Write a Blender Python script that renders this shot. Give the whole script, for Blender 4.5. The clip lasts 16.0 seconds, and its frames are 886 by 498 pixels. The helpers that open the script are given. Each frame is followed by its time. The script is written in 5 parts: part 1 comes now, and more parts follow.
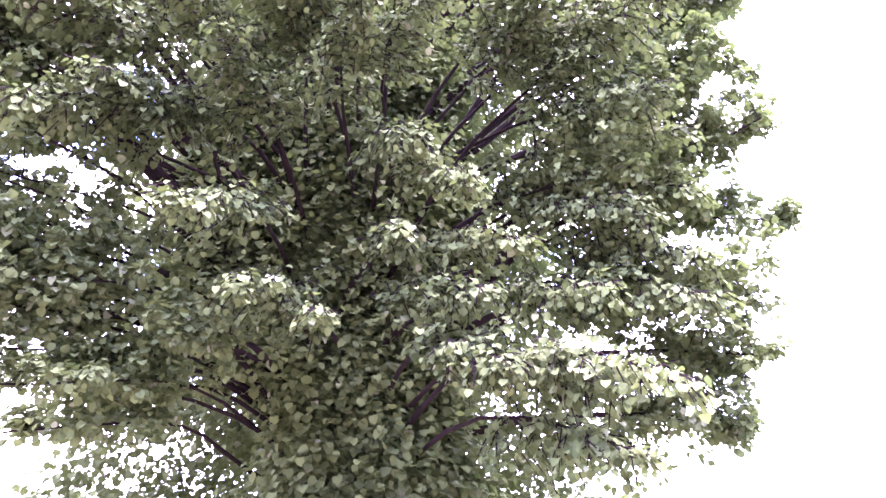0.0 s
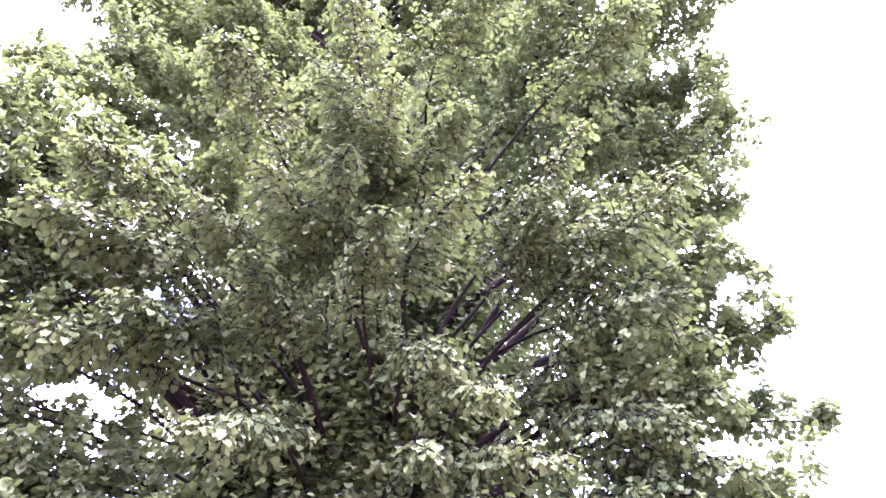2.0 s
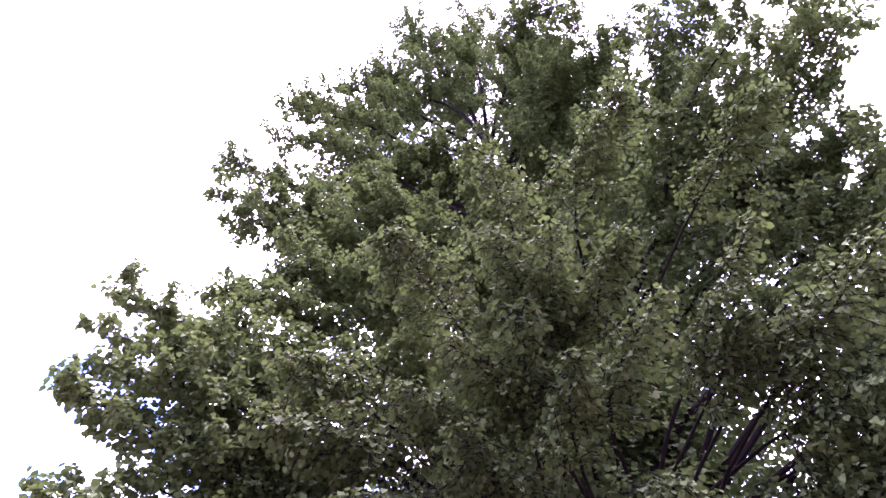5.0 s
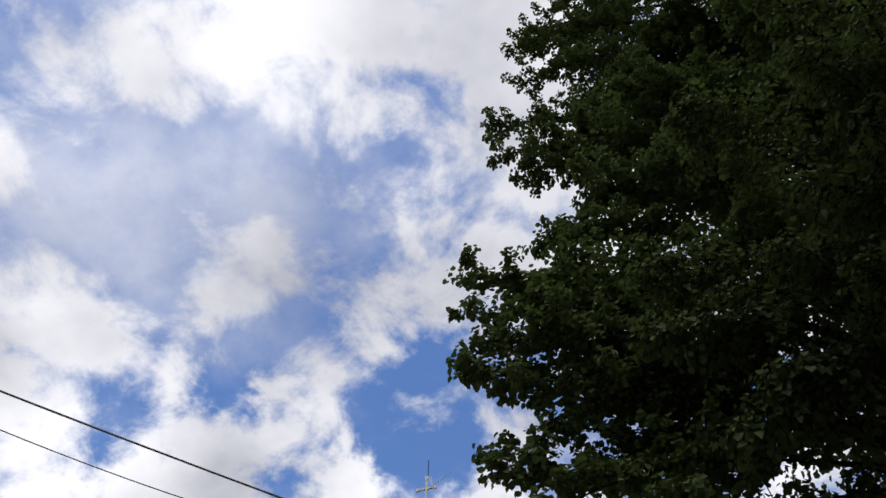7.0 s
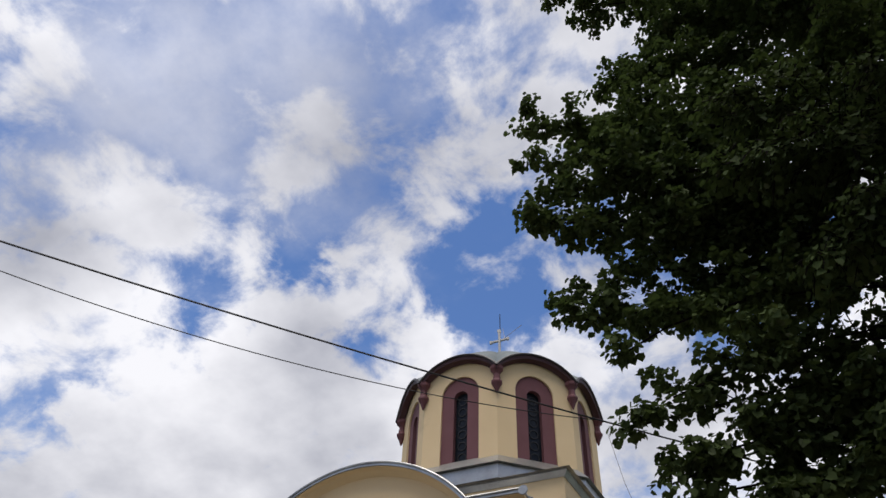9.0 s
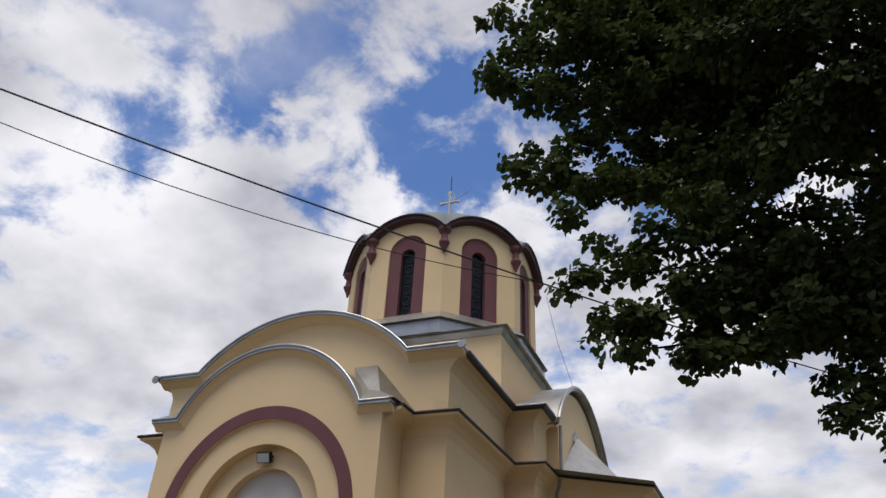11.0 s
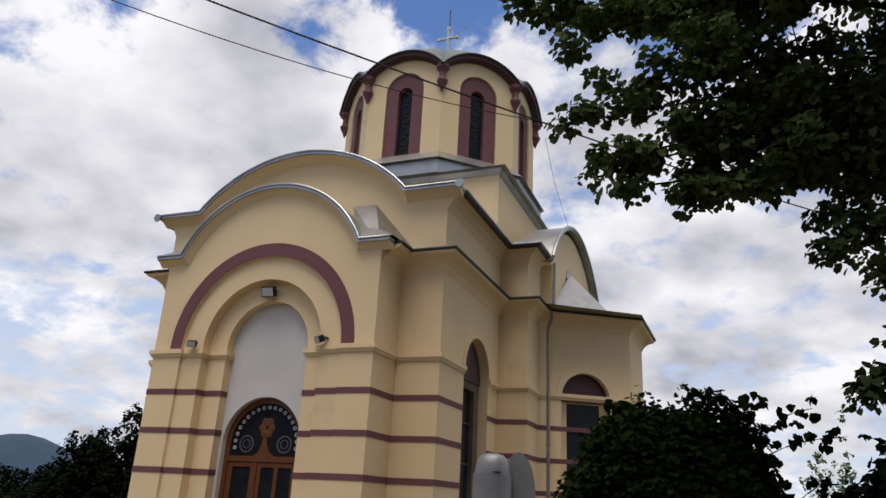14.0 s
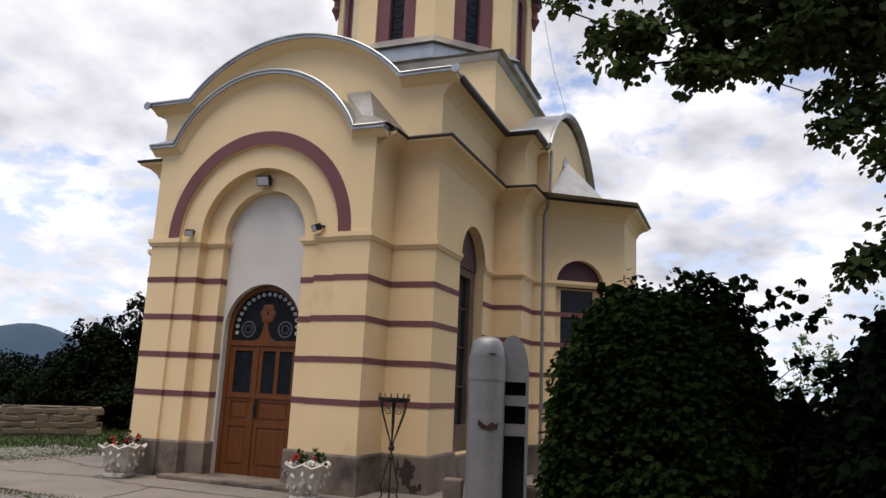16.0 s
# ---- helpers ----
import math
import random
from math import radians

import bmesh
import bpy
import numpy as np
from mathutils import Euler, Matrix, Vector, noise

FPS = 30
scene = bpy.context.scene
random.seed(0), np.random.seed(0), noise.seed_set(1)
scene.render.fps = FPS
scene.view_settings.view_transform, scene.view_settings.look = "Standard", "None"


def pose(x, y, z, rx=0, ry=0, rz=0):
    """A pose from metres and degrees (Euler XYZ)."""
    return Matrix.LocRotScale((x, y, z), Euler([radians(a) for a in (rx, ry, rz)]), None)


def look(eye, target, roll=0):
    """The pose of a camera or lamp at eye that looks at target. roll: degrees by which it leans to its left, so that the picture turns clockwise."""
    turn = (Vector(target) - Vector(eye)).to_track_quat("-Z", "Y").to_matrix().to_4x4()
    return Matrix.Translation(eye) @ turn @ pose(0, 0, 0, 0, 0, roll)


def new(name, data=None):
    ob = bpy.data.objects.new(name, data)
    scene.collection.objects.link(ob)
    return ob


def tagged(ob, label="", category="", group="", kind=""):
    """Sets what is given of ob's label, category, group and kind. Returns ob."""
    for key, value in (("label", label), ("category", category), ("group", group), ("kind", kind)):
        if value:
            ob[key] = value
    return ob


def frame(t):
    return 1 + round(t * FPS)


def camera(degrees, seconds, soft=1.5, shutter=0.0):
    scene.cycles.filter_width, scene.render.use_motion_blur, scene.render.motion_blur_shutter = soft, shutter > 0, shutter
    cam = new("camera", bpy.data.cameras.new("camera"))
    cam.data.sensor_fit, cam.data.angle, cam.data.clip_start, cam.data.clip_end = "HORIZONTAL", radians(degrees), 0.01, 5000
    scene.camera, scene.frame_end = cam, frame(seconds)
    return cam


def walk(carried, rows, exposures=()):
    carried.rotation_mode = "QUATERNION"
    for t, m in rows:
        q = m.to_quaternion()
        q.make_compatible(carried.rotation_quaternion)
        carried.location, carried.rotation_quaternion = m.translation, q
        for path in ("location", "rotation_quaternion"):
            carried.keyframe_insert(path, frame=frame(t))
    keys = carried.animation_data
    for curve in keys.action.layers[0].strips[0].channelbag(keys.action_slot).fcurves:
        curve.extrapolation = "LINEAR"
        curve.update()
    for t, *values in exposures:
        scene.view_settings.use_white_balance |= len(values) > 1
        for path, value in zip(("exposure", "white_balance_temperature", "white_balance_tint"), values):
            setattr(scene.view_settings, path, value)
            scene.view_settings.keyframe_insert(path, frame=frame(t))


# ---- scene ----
cam = camera(62.97, 16.0, soft=1.5)
ROWS = [
    (0.0, 7.592, -9.779, 1.619, 120.22, 2.93, -34.84),
    (0.5, 7.558, -9.823, 1.686, 124.05, 2.78, -33.81),
    (1.0, 7.545, -9.777, 1.691, 128.37, 3.65, -33.40),
    (1.5, 7.533, -9.797, 1.729, 131.58, 3.44, -33.37),
    (2.0, 7.521, -9.781, 1.731, 135.92, 4.00, -32.68),
    (2.5, 7.491, -9.809, 1.760, 138.94, 3.56, -32.84),
    (3.0, 7.451, -9.851, 1.794, 142.39, 3.55, -32.86),
    (5.5, 7.238, -9.737, 1.713, 149.09, 2.16, -5.71),
    (6.0, 7.189, -9.723, 1.736, 147.29, 0.32, 3.29),
    (6.5, 7.140, -9.694, 1.735, 145.95, -0.06, 12.57),
    (7.0, 7.120, -9.666, 1.733, 143.80, -1.36, 20.34),
    (7.5, 7.115, -9.670, 1.710, 142.44, -2.25, 24.78),
    (8.0, 7.100, -9.650, 1.707, 140.73, -3.09, 29.03),
    (8.5, 7.077, -9.613, 1.714, 136.19, -3.00, 29.46),
    (9.0, 7.071, -9.612, 1.715, 132.72, -2.11, 26.68),
    (11.5, 7.087, -9.663, 1.635, 119.67, -2.71, 21.26),
    (12.0, 7.092, -9.675, 1.623, 117.45, -2.77, 21.10),
    (12.5, 7.086, -9.657, 1.630, 115.32, -2.84, 20.96),
    (13.0, 7.080, -9.658, 1.618, 112.81, -2.77, 21.49),
    (13.5, 7.080, -9.655, 1.614, 110.81, -2.83, 21.03),
    (14.0, 7.075, -9.645, 1.614, 109.51, -2.88, 21.14),
    (14.5, 7.081, -9.631, 1.610, 108.04, -2.64, 20.92),
    (15.0, 7.083, -9.633, 1.598, 105.62, -2.31, 21.16),
    (15.5, 7.079, -9.618, 1.593, 103.37, -2.34, 21.16),
    (16.0, 7.078, -9.616, 1.575, 100.89, -2.58, 20.97),
]
STOPS = [(0.0, 5.55, 5720, 70), (1.5, 5.65, 5720, 70), (3.0, 5.3, 5720, 70), (5.5, 2.7, 5750, 70), (6.1, 1.15, 6120, 38), (6.5, 0.62, 6250, 24), (7.0, 0.12, 6350, 11), (9.0, 0.02, 6350, 11), (11.5, 0.0, 6400, 12), (13.0, 0.05, 6450, 12), (14.5, 0.05, 6450, 12), (15.2, 0.08, 6500, 12), (16.0, 0.36, 6500, 12)]
walk(cam, [(t, pose(x, y, z, rx, ry, rz)) for t, x, y, z, rx, ry, rz in ROWS], STOPS)

# ---- sky and sun ----
SUN_EL, SUN_AZ = radians(72), radians(172)      # azimuth clockwise from +y


def sky():
    w = bpy.data.worlds.new("sky")
    scene.world = w
    w.use_nodes = True
    nt = w.node_tree
    nt.nodes.clear()
    N = lambda k, **kw: node(nt, k, **kw)
    L = nt.links.new
    out, bg = N("ShaderNodeOutputWorld"), N("ShaderNodeBackground")
    L(bg.outputs[0], out.inputs[0])
    blue = N("ShaderNodeTexSky", sky_type="NISHITA", sun_disc=False, sun_elevation=SUN_EL, sun_rotation=SUN_AZ)
    blue.air_density, blue.dust_density = 1.0, 0.6
    dim = N("ShaderNodeVectorMath", operation="MULTIPLY")
    dim.inputs[1].default_value = (0.108, 0.135, 0.175)
    L(blue.outputs[0], dim.inputs[0])
    co = N("ShaderNodeTexCoord")
    sep = N("ShaderNodeSeparateXYZ")
    L(co.outputs["Generated"], sep.inputs[0])
    # clouds lie on a flat layer overhead
    up = math_node(nt, "ADD", math_node(nt, "MAXIMUM", sep.outputs[2], 0.0), 0.36)
    px, py = math_node(nt, "DIVIDE", sep.outputs[0], up), math_node(nt, "DIVIDE", sep.outputs[1], up)
    flat = N("ShaderNodeCombineXYZ")
    L(px, flat.inputs[0]), L(py, flat.inputs[1])
    big = N("ShaderNodeTexNoise")
    big.inputs["Scale"].default_value, big.inputs["Detail"].default_value, big.inputs["Roughness"].default_value = 8.5, 12.0, 0.60
    big.inputs["Distortion"].default_value = 0.25
    shift = N("ShaderNodeVectorMath", operation="ADD")
    shift.inputs[1].default_value = CLOUD_SHIFT
    L(flat.outputs[0], shift.inputs[0]), L(shift.outputs[0], big.inputs["Vector"])
    cover = math_node(nt, "ADD", math_node(nt, "MULTIPLY", big.outputs["Fac"], 1.55), -0.275)
    ragged = N("ShaderNodeTexNoise")
    ragged.inputs["Scale"].default_value, ragged.inputs["Detail"].default_value, ragged.inputs["Roughness"].default_value = 6.0, 8.0, 0.62
    L(co.outputs["Generated"], ragged.inputs["Vector"])
    tear = N("ShaderNodeVectorMath", operation="MULTIPLY_ADD")
    tear.inputs[1].default_value, tear.inputs[2].default_value = (0.30, 0.30, 0.30), (-0.15, -0.15, -0.15)
    L(ragged.outputs["Color"], tear.inputs[0])
    torn = N("ShaderNodeVectorMath", operation="ADD")
    L(co.outputs["Generated"], torn.inputs[0]), L(tear.outputs[0], torn.inputs[1])
    unit = N("ShaderNodeVectorMath", operation="NORMALIZE")
    L(torn.outputs[0], unit.inputs[0])
    for az, el, size, push in CLOUD_BANKS:
        a, e = radians(az), radians(el)
        dot = N("ShaderNodeVectorMath", operation="DOT_PRODUCT")
        dot.inputs[1].default_value = (math.sin(a) * math.cos(e), math.cos(a) * math.cos(e), math.sin(e))
        L(unit.outputs[0], dot.inputs[0])
        bump = N("ShaderNodeMapRange", interpolation_type="SMOOTHSTEP")
        bump.inputs[1].default_value, bump.inputs[2].default_value = math.cos(radians(size)), 1.0
        bump.inputs[3].default_value, bump.inputs[4].default_value = 0.0, push
        L(dot.outputs["Value"], bump.inputs[0])
        cover = math_node(nt, "ADD", cover, bump.outputs[0])
    crisp = N("ShaderNodeMapRange", interpolation_type="SMOOTHSTEP")
    crisp.inputs[1].default_value, crisp.inputs[2].default_value = 0.42, 0.74
    L(cover, crisp.inputs[0])
    thin = N("ShaderNodeTexNoise")
    thin.inputs["Scale"].default_value, thin.inputs["Detail"].default_value, thin.inputs["Roughness"].default_value = 2.3, 8.0, 0.6
    L(shift.outputs[0], thin.inputs["Vector"])
    veil = N("ShaderNodeMapRange", interpolation_type="SMOOTHSTEP")
    veil.inputs[1].default_value, veil.inputs[2].default_value, veil.inputs[4].default_value = 0.38, 0.72, 0.65
    L(thin.outputs["Fac"], veil.inputs[0])
    clear = math_node(nt, "MULTIPLY", math_node(nt, "SUBTRACT", 1.0, crisp.outputs[0]), math_node(nt, "SUBTRACT", 1.0, veil.outputs[0]))
    haze = N("ShaderNodeMapRange", interpolation_type="SMOOTHSTEP")
    haze.inputs[1].default_value, haze.inputs[2].default_value, haze.inputs[3].default_value, haze.inputs[4].default_value = 0.10, 0.52, 0.80, 0.0
    L(sep.outputs[2], haze.inputs[0])
    mask = math_node(nt, "SUBTRACT", 1.0, clear)
    body = N("ShaderNodeTexNoise")
    body.inputs["Scale"].default_value, body.inputs["Detail"].default_value = 3.1, 6.0
    L(flat.outputs[0], body.inputs["Vector"])
    tone = N("ShaderNodeValToRGB")
    r = tone.color_ramp.elements
    r[0].position, r[0].color = 0.34, (0.48, 0.49, 0.55, 1)
    r[1].position, r[1].color = 0.62, (1.08, 1.07, 1.09, 1)
    L(body.outputs["Fac"], tone.inputs[0])
    mix = N("ShaderNodeMix", data_type="RGBA")
    L(mask, mix.inputs["Factor"])
    pale = N("ShaderNodeMix", data_type="RGBA")
    pale.inputs[7].default_value = (0.68, 0.76, 0.90, 1)
    L(haze.outputs[0], pale.inputs["Factor"]), L(dim.outputs[0], pale.inputs[6])
    L(pale.outputs[2], mix.inputs[6]), L(tone.outputs[0], mix.inputs[7])
    L(mix.outputs[2], bg.inputs["Color"])
    bg.inputs["Strength"].default_value = 0.87


CLOUD_SHIFT = (3.1, 1.7, 0.4)
# azimuth, elevation, radius in degrees; positive where cloud gathers, negative where the sky clears
CLOUD_BANKS = [
    (-25, 39, 7, -0.11), (-68, 40, 7, -0.06), (-58, 47, 8, -0.09), (-35, 57, 7, -0.04), (-54, 42, 5, -0.06), (-42, 40, 4, -0.06),
    (-58, 30, 17, 0.22), (-40, 30, 12, 0.24), (-34, 38, 4, 0.11), (-47, 48, 6, 0.09), (-35, 43, 3, 0.06), (-10, 57, 9, 0.11),
    (-25, 56, 4, 0.08), (-24, 48, 4, 0.06), (-72, 43, 4, 0.06), (-62, 43, 4, 0.07), (-20, 35, 4, 0.07), (-33, 68, 16, 0.13),
    (-64, 66, 16, 0.10), (-5, 17, 24, 0.22), (-40, 16, 22, 0.20), (-50, 7, 9, -0.07), (50, 60, 45, 0.20),
]


def node(nt, kind, **kw):
    n = nt.nodes.new(kind)
    for k, v in kw.items():
        setattr(n, k, v)
    return n


def math_node(nt, op, a, b):
    n = node(nt, "ShaderNodeMath", operation=op)
    for i, v in enumerate((a, b)):
        if isinstance(v, (int, float)):
            n.inputs[i].default_value = v
        else:
            nt.links.new(v, n.inputs[i])
    return n.outputs[0]


sky()
lamp = new("sun", bpy.data.lights.new("sun", "SUN"))
lamp.data.energy, lamp.data.angle, lamp.data.color = 2.7, radians(45), (1.0, 0.93, 0.84)
lamp.matrix_world = look((0, 0, 0), (-math.sin(SUN_AZ) * math.cos(SUN_EL), -math.cos(SUN_AZ) * math.cos(SUN_EL), -math.sin(SUN_EL)))


# ---- materials ----
def material(name, base, second=None, rough=0.8, metal=0.0, scale=3.0, grain=60.0, spread=0.5, bump=0.15, spec=0.4, island=0.0, objrand=0.0, detail=8.0, dirt=None, dirt_at=(0.55, 0.75), dirt_scale=1.4, stretch=(1, 1, 1)):
    m = bpy.data.materials.new(name)
    m.use_nodes = True
    nt = m.node_tree
    L = nt.links.new
    b = nt.nodes["Principled BSDF"]
    b.inputs["Roughness"].default_value, b.inputs["Metallic"].default_value = rough, metal
    b.inputs["Specular IOR Level"].default_value = spec
    geo = node(nt, "ShaderNodeTexCoord")
    mp = node(nt, "ShaderNodeMapping")
    mp.inputs["Scale"].default_value = stretch
    L(geo.outputs["Object"], mp.inputs[0])
    second = second or tuple(c * 0.8 for c in base)
    n1, n2 = node(nt, "ShaderNodeTexNoise"), node(nt, "ShaderNodeTexNoise")
    n1.inputs["Scale"].default_value, n1.inputs["Detail"].default_value = scale, detail
    n2.inputs["Scale"].default_value, n2.inputs["Detail"].default_value = grain, 4.0
    L(mp.outputs[0], n1.inputs["Vector"]), L(mp.outputs[0], n2.inputs["Vector"])
    ramp = node(nt, "ShaderNodeMapRange")
    ramp.inputs[1].default_value, ramp.inputs[2].default_value = 0.5 - spread / 2, 0.5 + spread / 2
    f = math_node(nt, "ADD", math_node(nt, "MULTIPLY", n1.outputs["Fac"], 0.7), math_node(nt, "MULTIPLY", n2.outputs["Fac"], 0.3))
    L(f, ramp.inputs[0])
    fac = ramp.outputs[0]
    if island:
        g = node(nt, "ShaderNodeNewGeometry")
        fac = math_node(nt, "ADD", math_node(nt, "MULTIPLY", fac, 1 - island), math_node(nt, "MULTIPLY", g.outputs["Random Per Island"], island))
    if objrand:
        o = node(nt, "ShaderNodeObjectInfo")
        fac = math_node(nt, "ADD", math_node(nt, "MULTIPLY", fac, 1 - objrand), math_node(nt, "MULTIPLY", o.outputs["Random"], objrand))
    mix = node(nt, "ShaderNodeMix", data_type="RGBA")
    L(fac, mix.inputs["Factor"])
    mix.inputs[6].default_value, mix.inputs[7].default_value = (*base, 1), (*second, 1)
    col = mix.outputs[2]
    if dirt:
        n3 = node(nt, "ShaderNodeTexNoise")
        n3.inputs["Scale"].default_value, n3.inputs["Detail"].default_value, n3.inputs["Roughness"].default_value = dirt_scale, 10.0, 0.65
        L(geo.outputs["Object"], n3.inputs["Vector"])
        dr = node(nt, "ShaderNodeMapRange")
        dr.inputs[1].default_value, dr.inputs[2].default_value = dirt_at
        L(n3.outputs["Fac"], dr.inputs[0])
        mx = node(nt, "ShaderNodeMix", data_type="RGBA")
        L(dr.outputs[0], mx.inputs["Factor"]), L(col, mx.inputs[6])
        mx.inputs[7].default_value = (*dirt, 1)
        col = mx.outputs[2]
    L(col, b.inputs["Base Color"])
    rr = node(nt, "ShaderNodeMapRange")
    rr.inputs[3].default_value, rr.inputs[4].default_value = max(0.02, rough - 0.12), min(1, rough + 0.12)
    L(n1.outputs["Fac"], rr.inputs[0]), L(rr.outputs[0], b.inputs["Roughness"])
    if bump:
        bp = node(nt, "ShaderNodeBump")
        bp.inputs["Strength"].default_value, bp.inputs["Distance"].default_value = bump, 0.02
        L(f, bp.inputs["Height"]), L(bp.outputs[0], b.inputs["Normal"])
    return m


def leaf_material(name, dark, light, through_light=0.35, rough=0.5, under=None):
    m = material(name, dark, light, rough=rough, scale=0.9, grain=5.0, spread=0.32, bump=0.0, spec=0.03, island=0.42)
    nt = m.node_tree
    b = nt.nodes["Principled BSDF"]
    if under:
        # a few leaves are turned over and show their felted pale side
        g = node(nt, "ShaderNodeNewGeometry")
        r = node(nt, "ShaderNodeMapRange")
        r.inputs[1].default_value, r.inputs[2].default_value = 0.93, 0.99
        nt.links.new(math_node(nt, "FRACT", math_node(nt, "MULTIPLY", g.outputs["Random Per Island"], 37.3), 0.0), r.inputs[0])
        mz = node(nt, "ShaderNodeMix", data_type="RGBA")
        old = b.inputs["Base Color"].links[0].from_socket
        nt.links.new(r.outputs[0], mz.inputs["Factor"]), nt.links.new(old, mz.inputs[6])
        mz.inputs[7].default_value = (*under, 1)
        nt.links.new(mz.outputs[2], b.inputs["Base Color"])
    tr = node(nt, "ShaderNodeBsdfTranslucent")
    tr.inputs["Color"].default_value = (light[0] * 1.1, light[1] * 1.25, light[2] * 0.9, 1)
    mx = node(nt, "ShaderNodeMixShader")
    mx.inputs[0].default_value = through_light
    nt.links.new(b.outputs[0], mx.inputs[1]), nt.links.new(tr.outputs[0], mx.inputs[2])
    nt.links.new(mx.outputs[0], nt.nodes["Material Output"].inputs["Surface"])
    return m


def glass_material(name, tint=(0.008, 0.009, 0.011)):
    return material(name, tint, tuple(c * 2.5 for c in tint), rough=0.14, scale=6, bump=0.05, spec=0.12)


PLASTER = material("yellow_plaster", (0.77, 0.572, 0.325), (0.68, 0.495, 0.272), rough=0.9, scale=1.1, grain=90, spread=0.6, bump=0.12, dirt=(0.38, 0.28, 0.16), dirt_at=(0.58, 0.95), dirt_scale=0.9)
PURPLE = material("plum_paint", (0.168, 0.062, 0.064), (0.125, 0.046, 0.048), rough=0.75, scale=2.0, grain=70, bump=0.1)
MAROON = material("maroon_paint", (0.075, 0.026, 0.027), (0.052, 0.018, 0.020), rough=0.6, scale=2.0, bump=0.1)
WHITE = material("white_plaster", (0.62, 0.575, 0.52), (0.52, 0.48, 0.43), rough=0.9, scale=1.6, grain=80, bump=0.1)
PLINTH = material("plinth_render", (0.225, 0.172, 0.130), (0.115, 0.088, 0.068), rough=0.9, scale=2.4, grain=50, bump=0.3, dirt=(0.055, 0.045, 0.038), dirt_at=(0.48, 0.66), dirt_scale=1.6)
BROWN_PLASTER = material("brown_plaster", (0.17, 0.12, 0.075), (0.075, 0.052, 0.035), rough=0.95, scale=1.6, grain=40, spread=0.4, bump=0.15)
ZINC = material("zinc_sheet", (0.44, 0.43, 0.405), (0.29, 0.285, 0.27), rough=0.40, metal=0.95, scale=1.6, grain=14, bump=0.22, dirt=(0.24, 0.24, 0.235), dirt_at=(0.48, 0.72), dirt_scale=2.0)
DOME = material("weathered_sheet", (0.17, 0.19, 0.175), (0.11, 0.125, 0.12), rough=0.6, metal=0.4, scale=2.0, bump=0.15)
DARKTIN = material("brown_gutter_tin", (0.055, 0.042, 0.036), (0.035, 0.028, 0.026), rough=0.45, metal=0.3, scale=4, bump=0.06)
STEEL = material("bright_pipe_steel", (0.36, 0.32, 0.29), (0.25, 0.22, 0.20), rough=0.42, metal=0.8, scale=5, bump=0.05)
WOOD = material("varnished_door_wood", (0.150, 0.047, 0.008), (0.080, 0.023, 0.005), rough=0.45, scale=2.2, grain=22, stretch=(6, 6, 0.7), bump=0.12)
GLASS = glass_material("dark_glass")
LEAD = material("leadwork", (0.12, 0.122, 0.128), rough=0.5, metal=0.5, scale=8)
IRON = material("black_wrought_iron", (0.012, 0.012, 0.013), (0.025, 0.022, 0.02), rough=0.55, metal=0.4, scale=12, bump=0.1)
LENS = material("frosted_lens", (0.55, 0.55, 0.53), (0.42, 0.42, 0.41), rough=0.3, scale=12, bump=0.05)
RUBBER = material("cable_rubber", (0.015, 0.015, 0.016), rough=0.6, scale=10, bump=0)


# ---- mesh helpers ----
def bm_new(verts, faces):
    bm = bmesh.new()
    vs = [bm.verts.new(v) for v in verts]
    for f in faces:
        try:
            bm.faces.new([vs[i] for i in f])
        except ValueError:
            pass
    bmesh.ops.recalc_face_normals(bm, faces=bm.faces)
    return bm


def to_mesh(bm, name, mat, smooth=False):
    me = bpy.data.meshes.new(name)
    bm.to_mesh(me)
    bm.free()
    me.materials.append(mat)
    if smooth:
        me.polygons.foreach_set("use_smooth", [True] * len(me.polygons))
        me.set_sharp_from_angle(angle=radians(40))
    return me


def part(name, bm, mat, parent=None, label="", smooth=False):
    ob = new(name, to_mesh(bm, name, mat, smooth))
    if parent:
        ob.parent = parent
    if label:
        ob["label"] = label
    return ob


def thing(name, label, category, group="", kind="", at=None):
    ob = new(name)
    ob.empty_display_size = 0.1
    if at:
        ob.location = at
    return tagged(ob, label, category, group, kind)


def join(*bms):
    out = bmesh.new()
    for b in bms:
        me = bpy.data.meshes.new("tmp")
        b.to_mesh(me)
        b.free()
        out.from_mesh(me)
        bpy.data.meshes.remove(me)
    return out


def moved(bm, m):
    bmesh.ops.transform(bm, matrix=m, verts=bm.verts)
    return bm


def box(x0, x1, y0, y1, z0, z1, bevel=0.0):
    v = [(x, y, z) for z in (z0, z1) for y in (y0, y1) for x in (x0, x1)]
    bm = bm_new(v, [(0, 1, 3, 2), (4, 6, 7, 5), (0, 4, 5, 1), (2, 3, 7, 6), (0, 2, 6, 4), (1, 5, 7, 3)])
    if bevel:
        bmesh.ops.bevel(bm, geom=bm.edges[:], offset=bevel, segments=2, affect="EDGES", profile=0.5)
    return bm


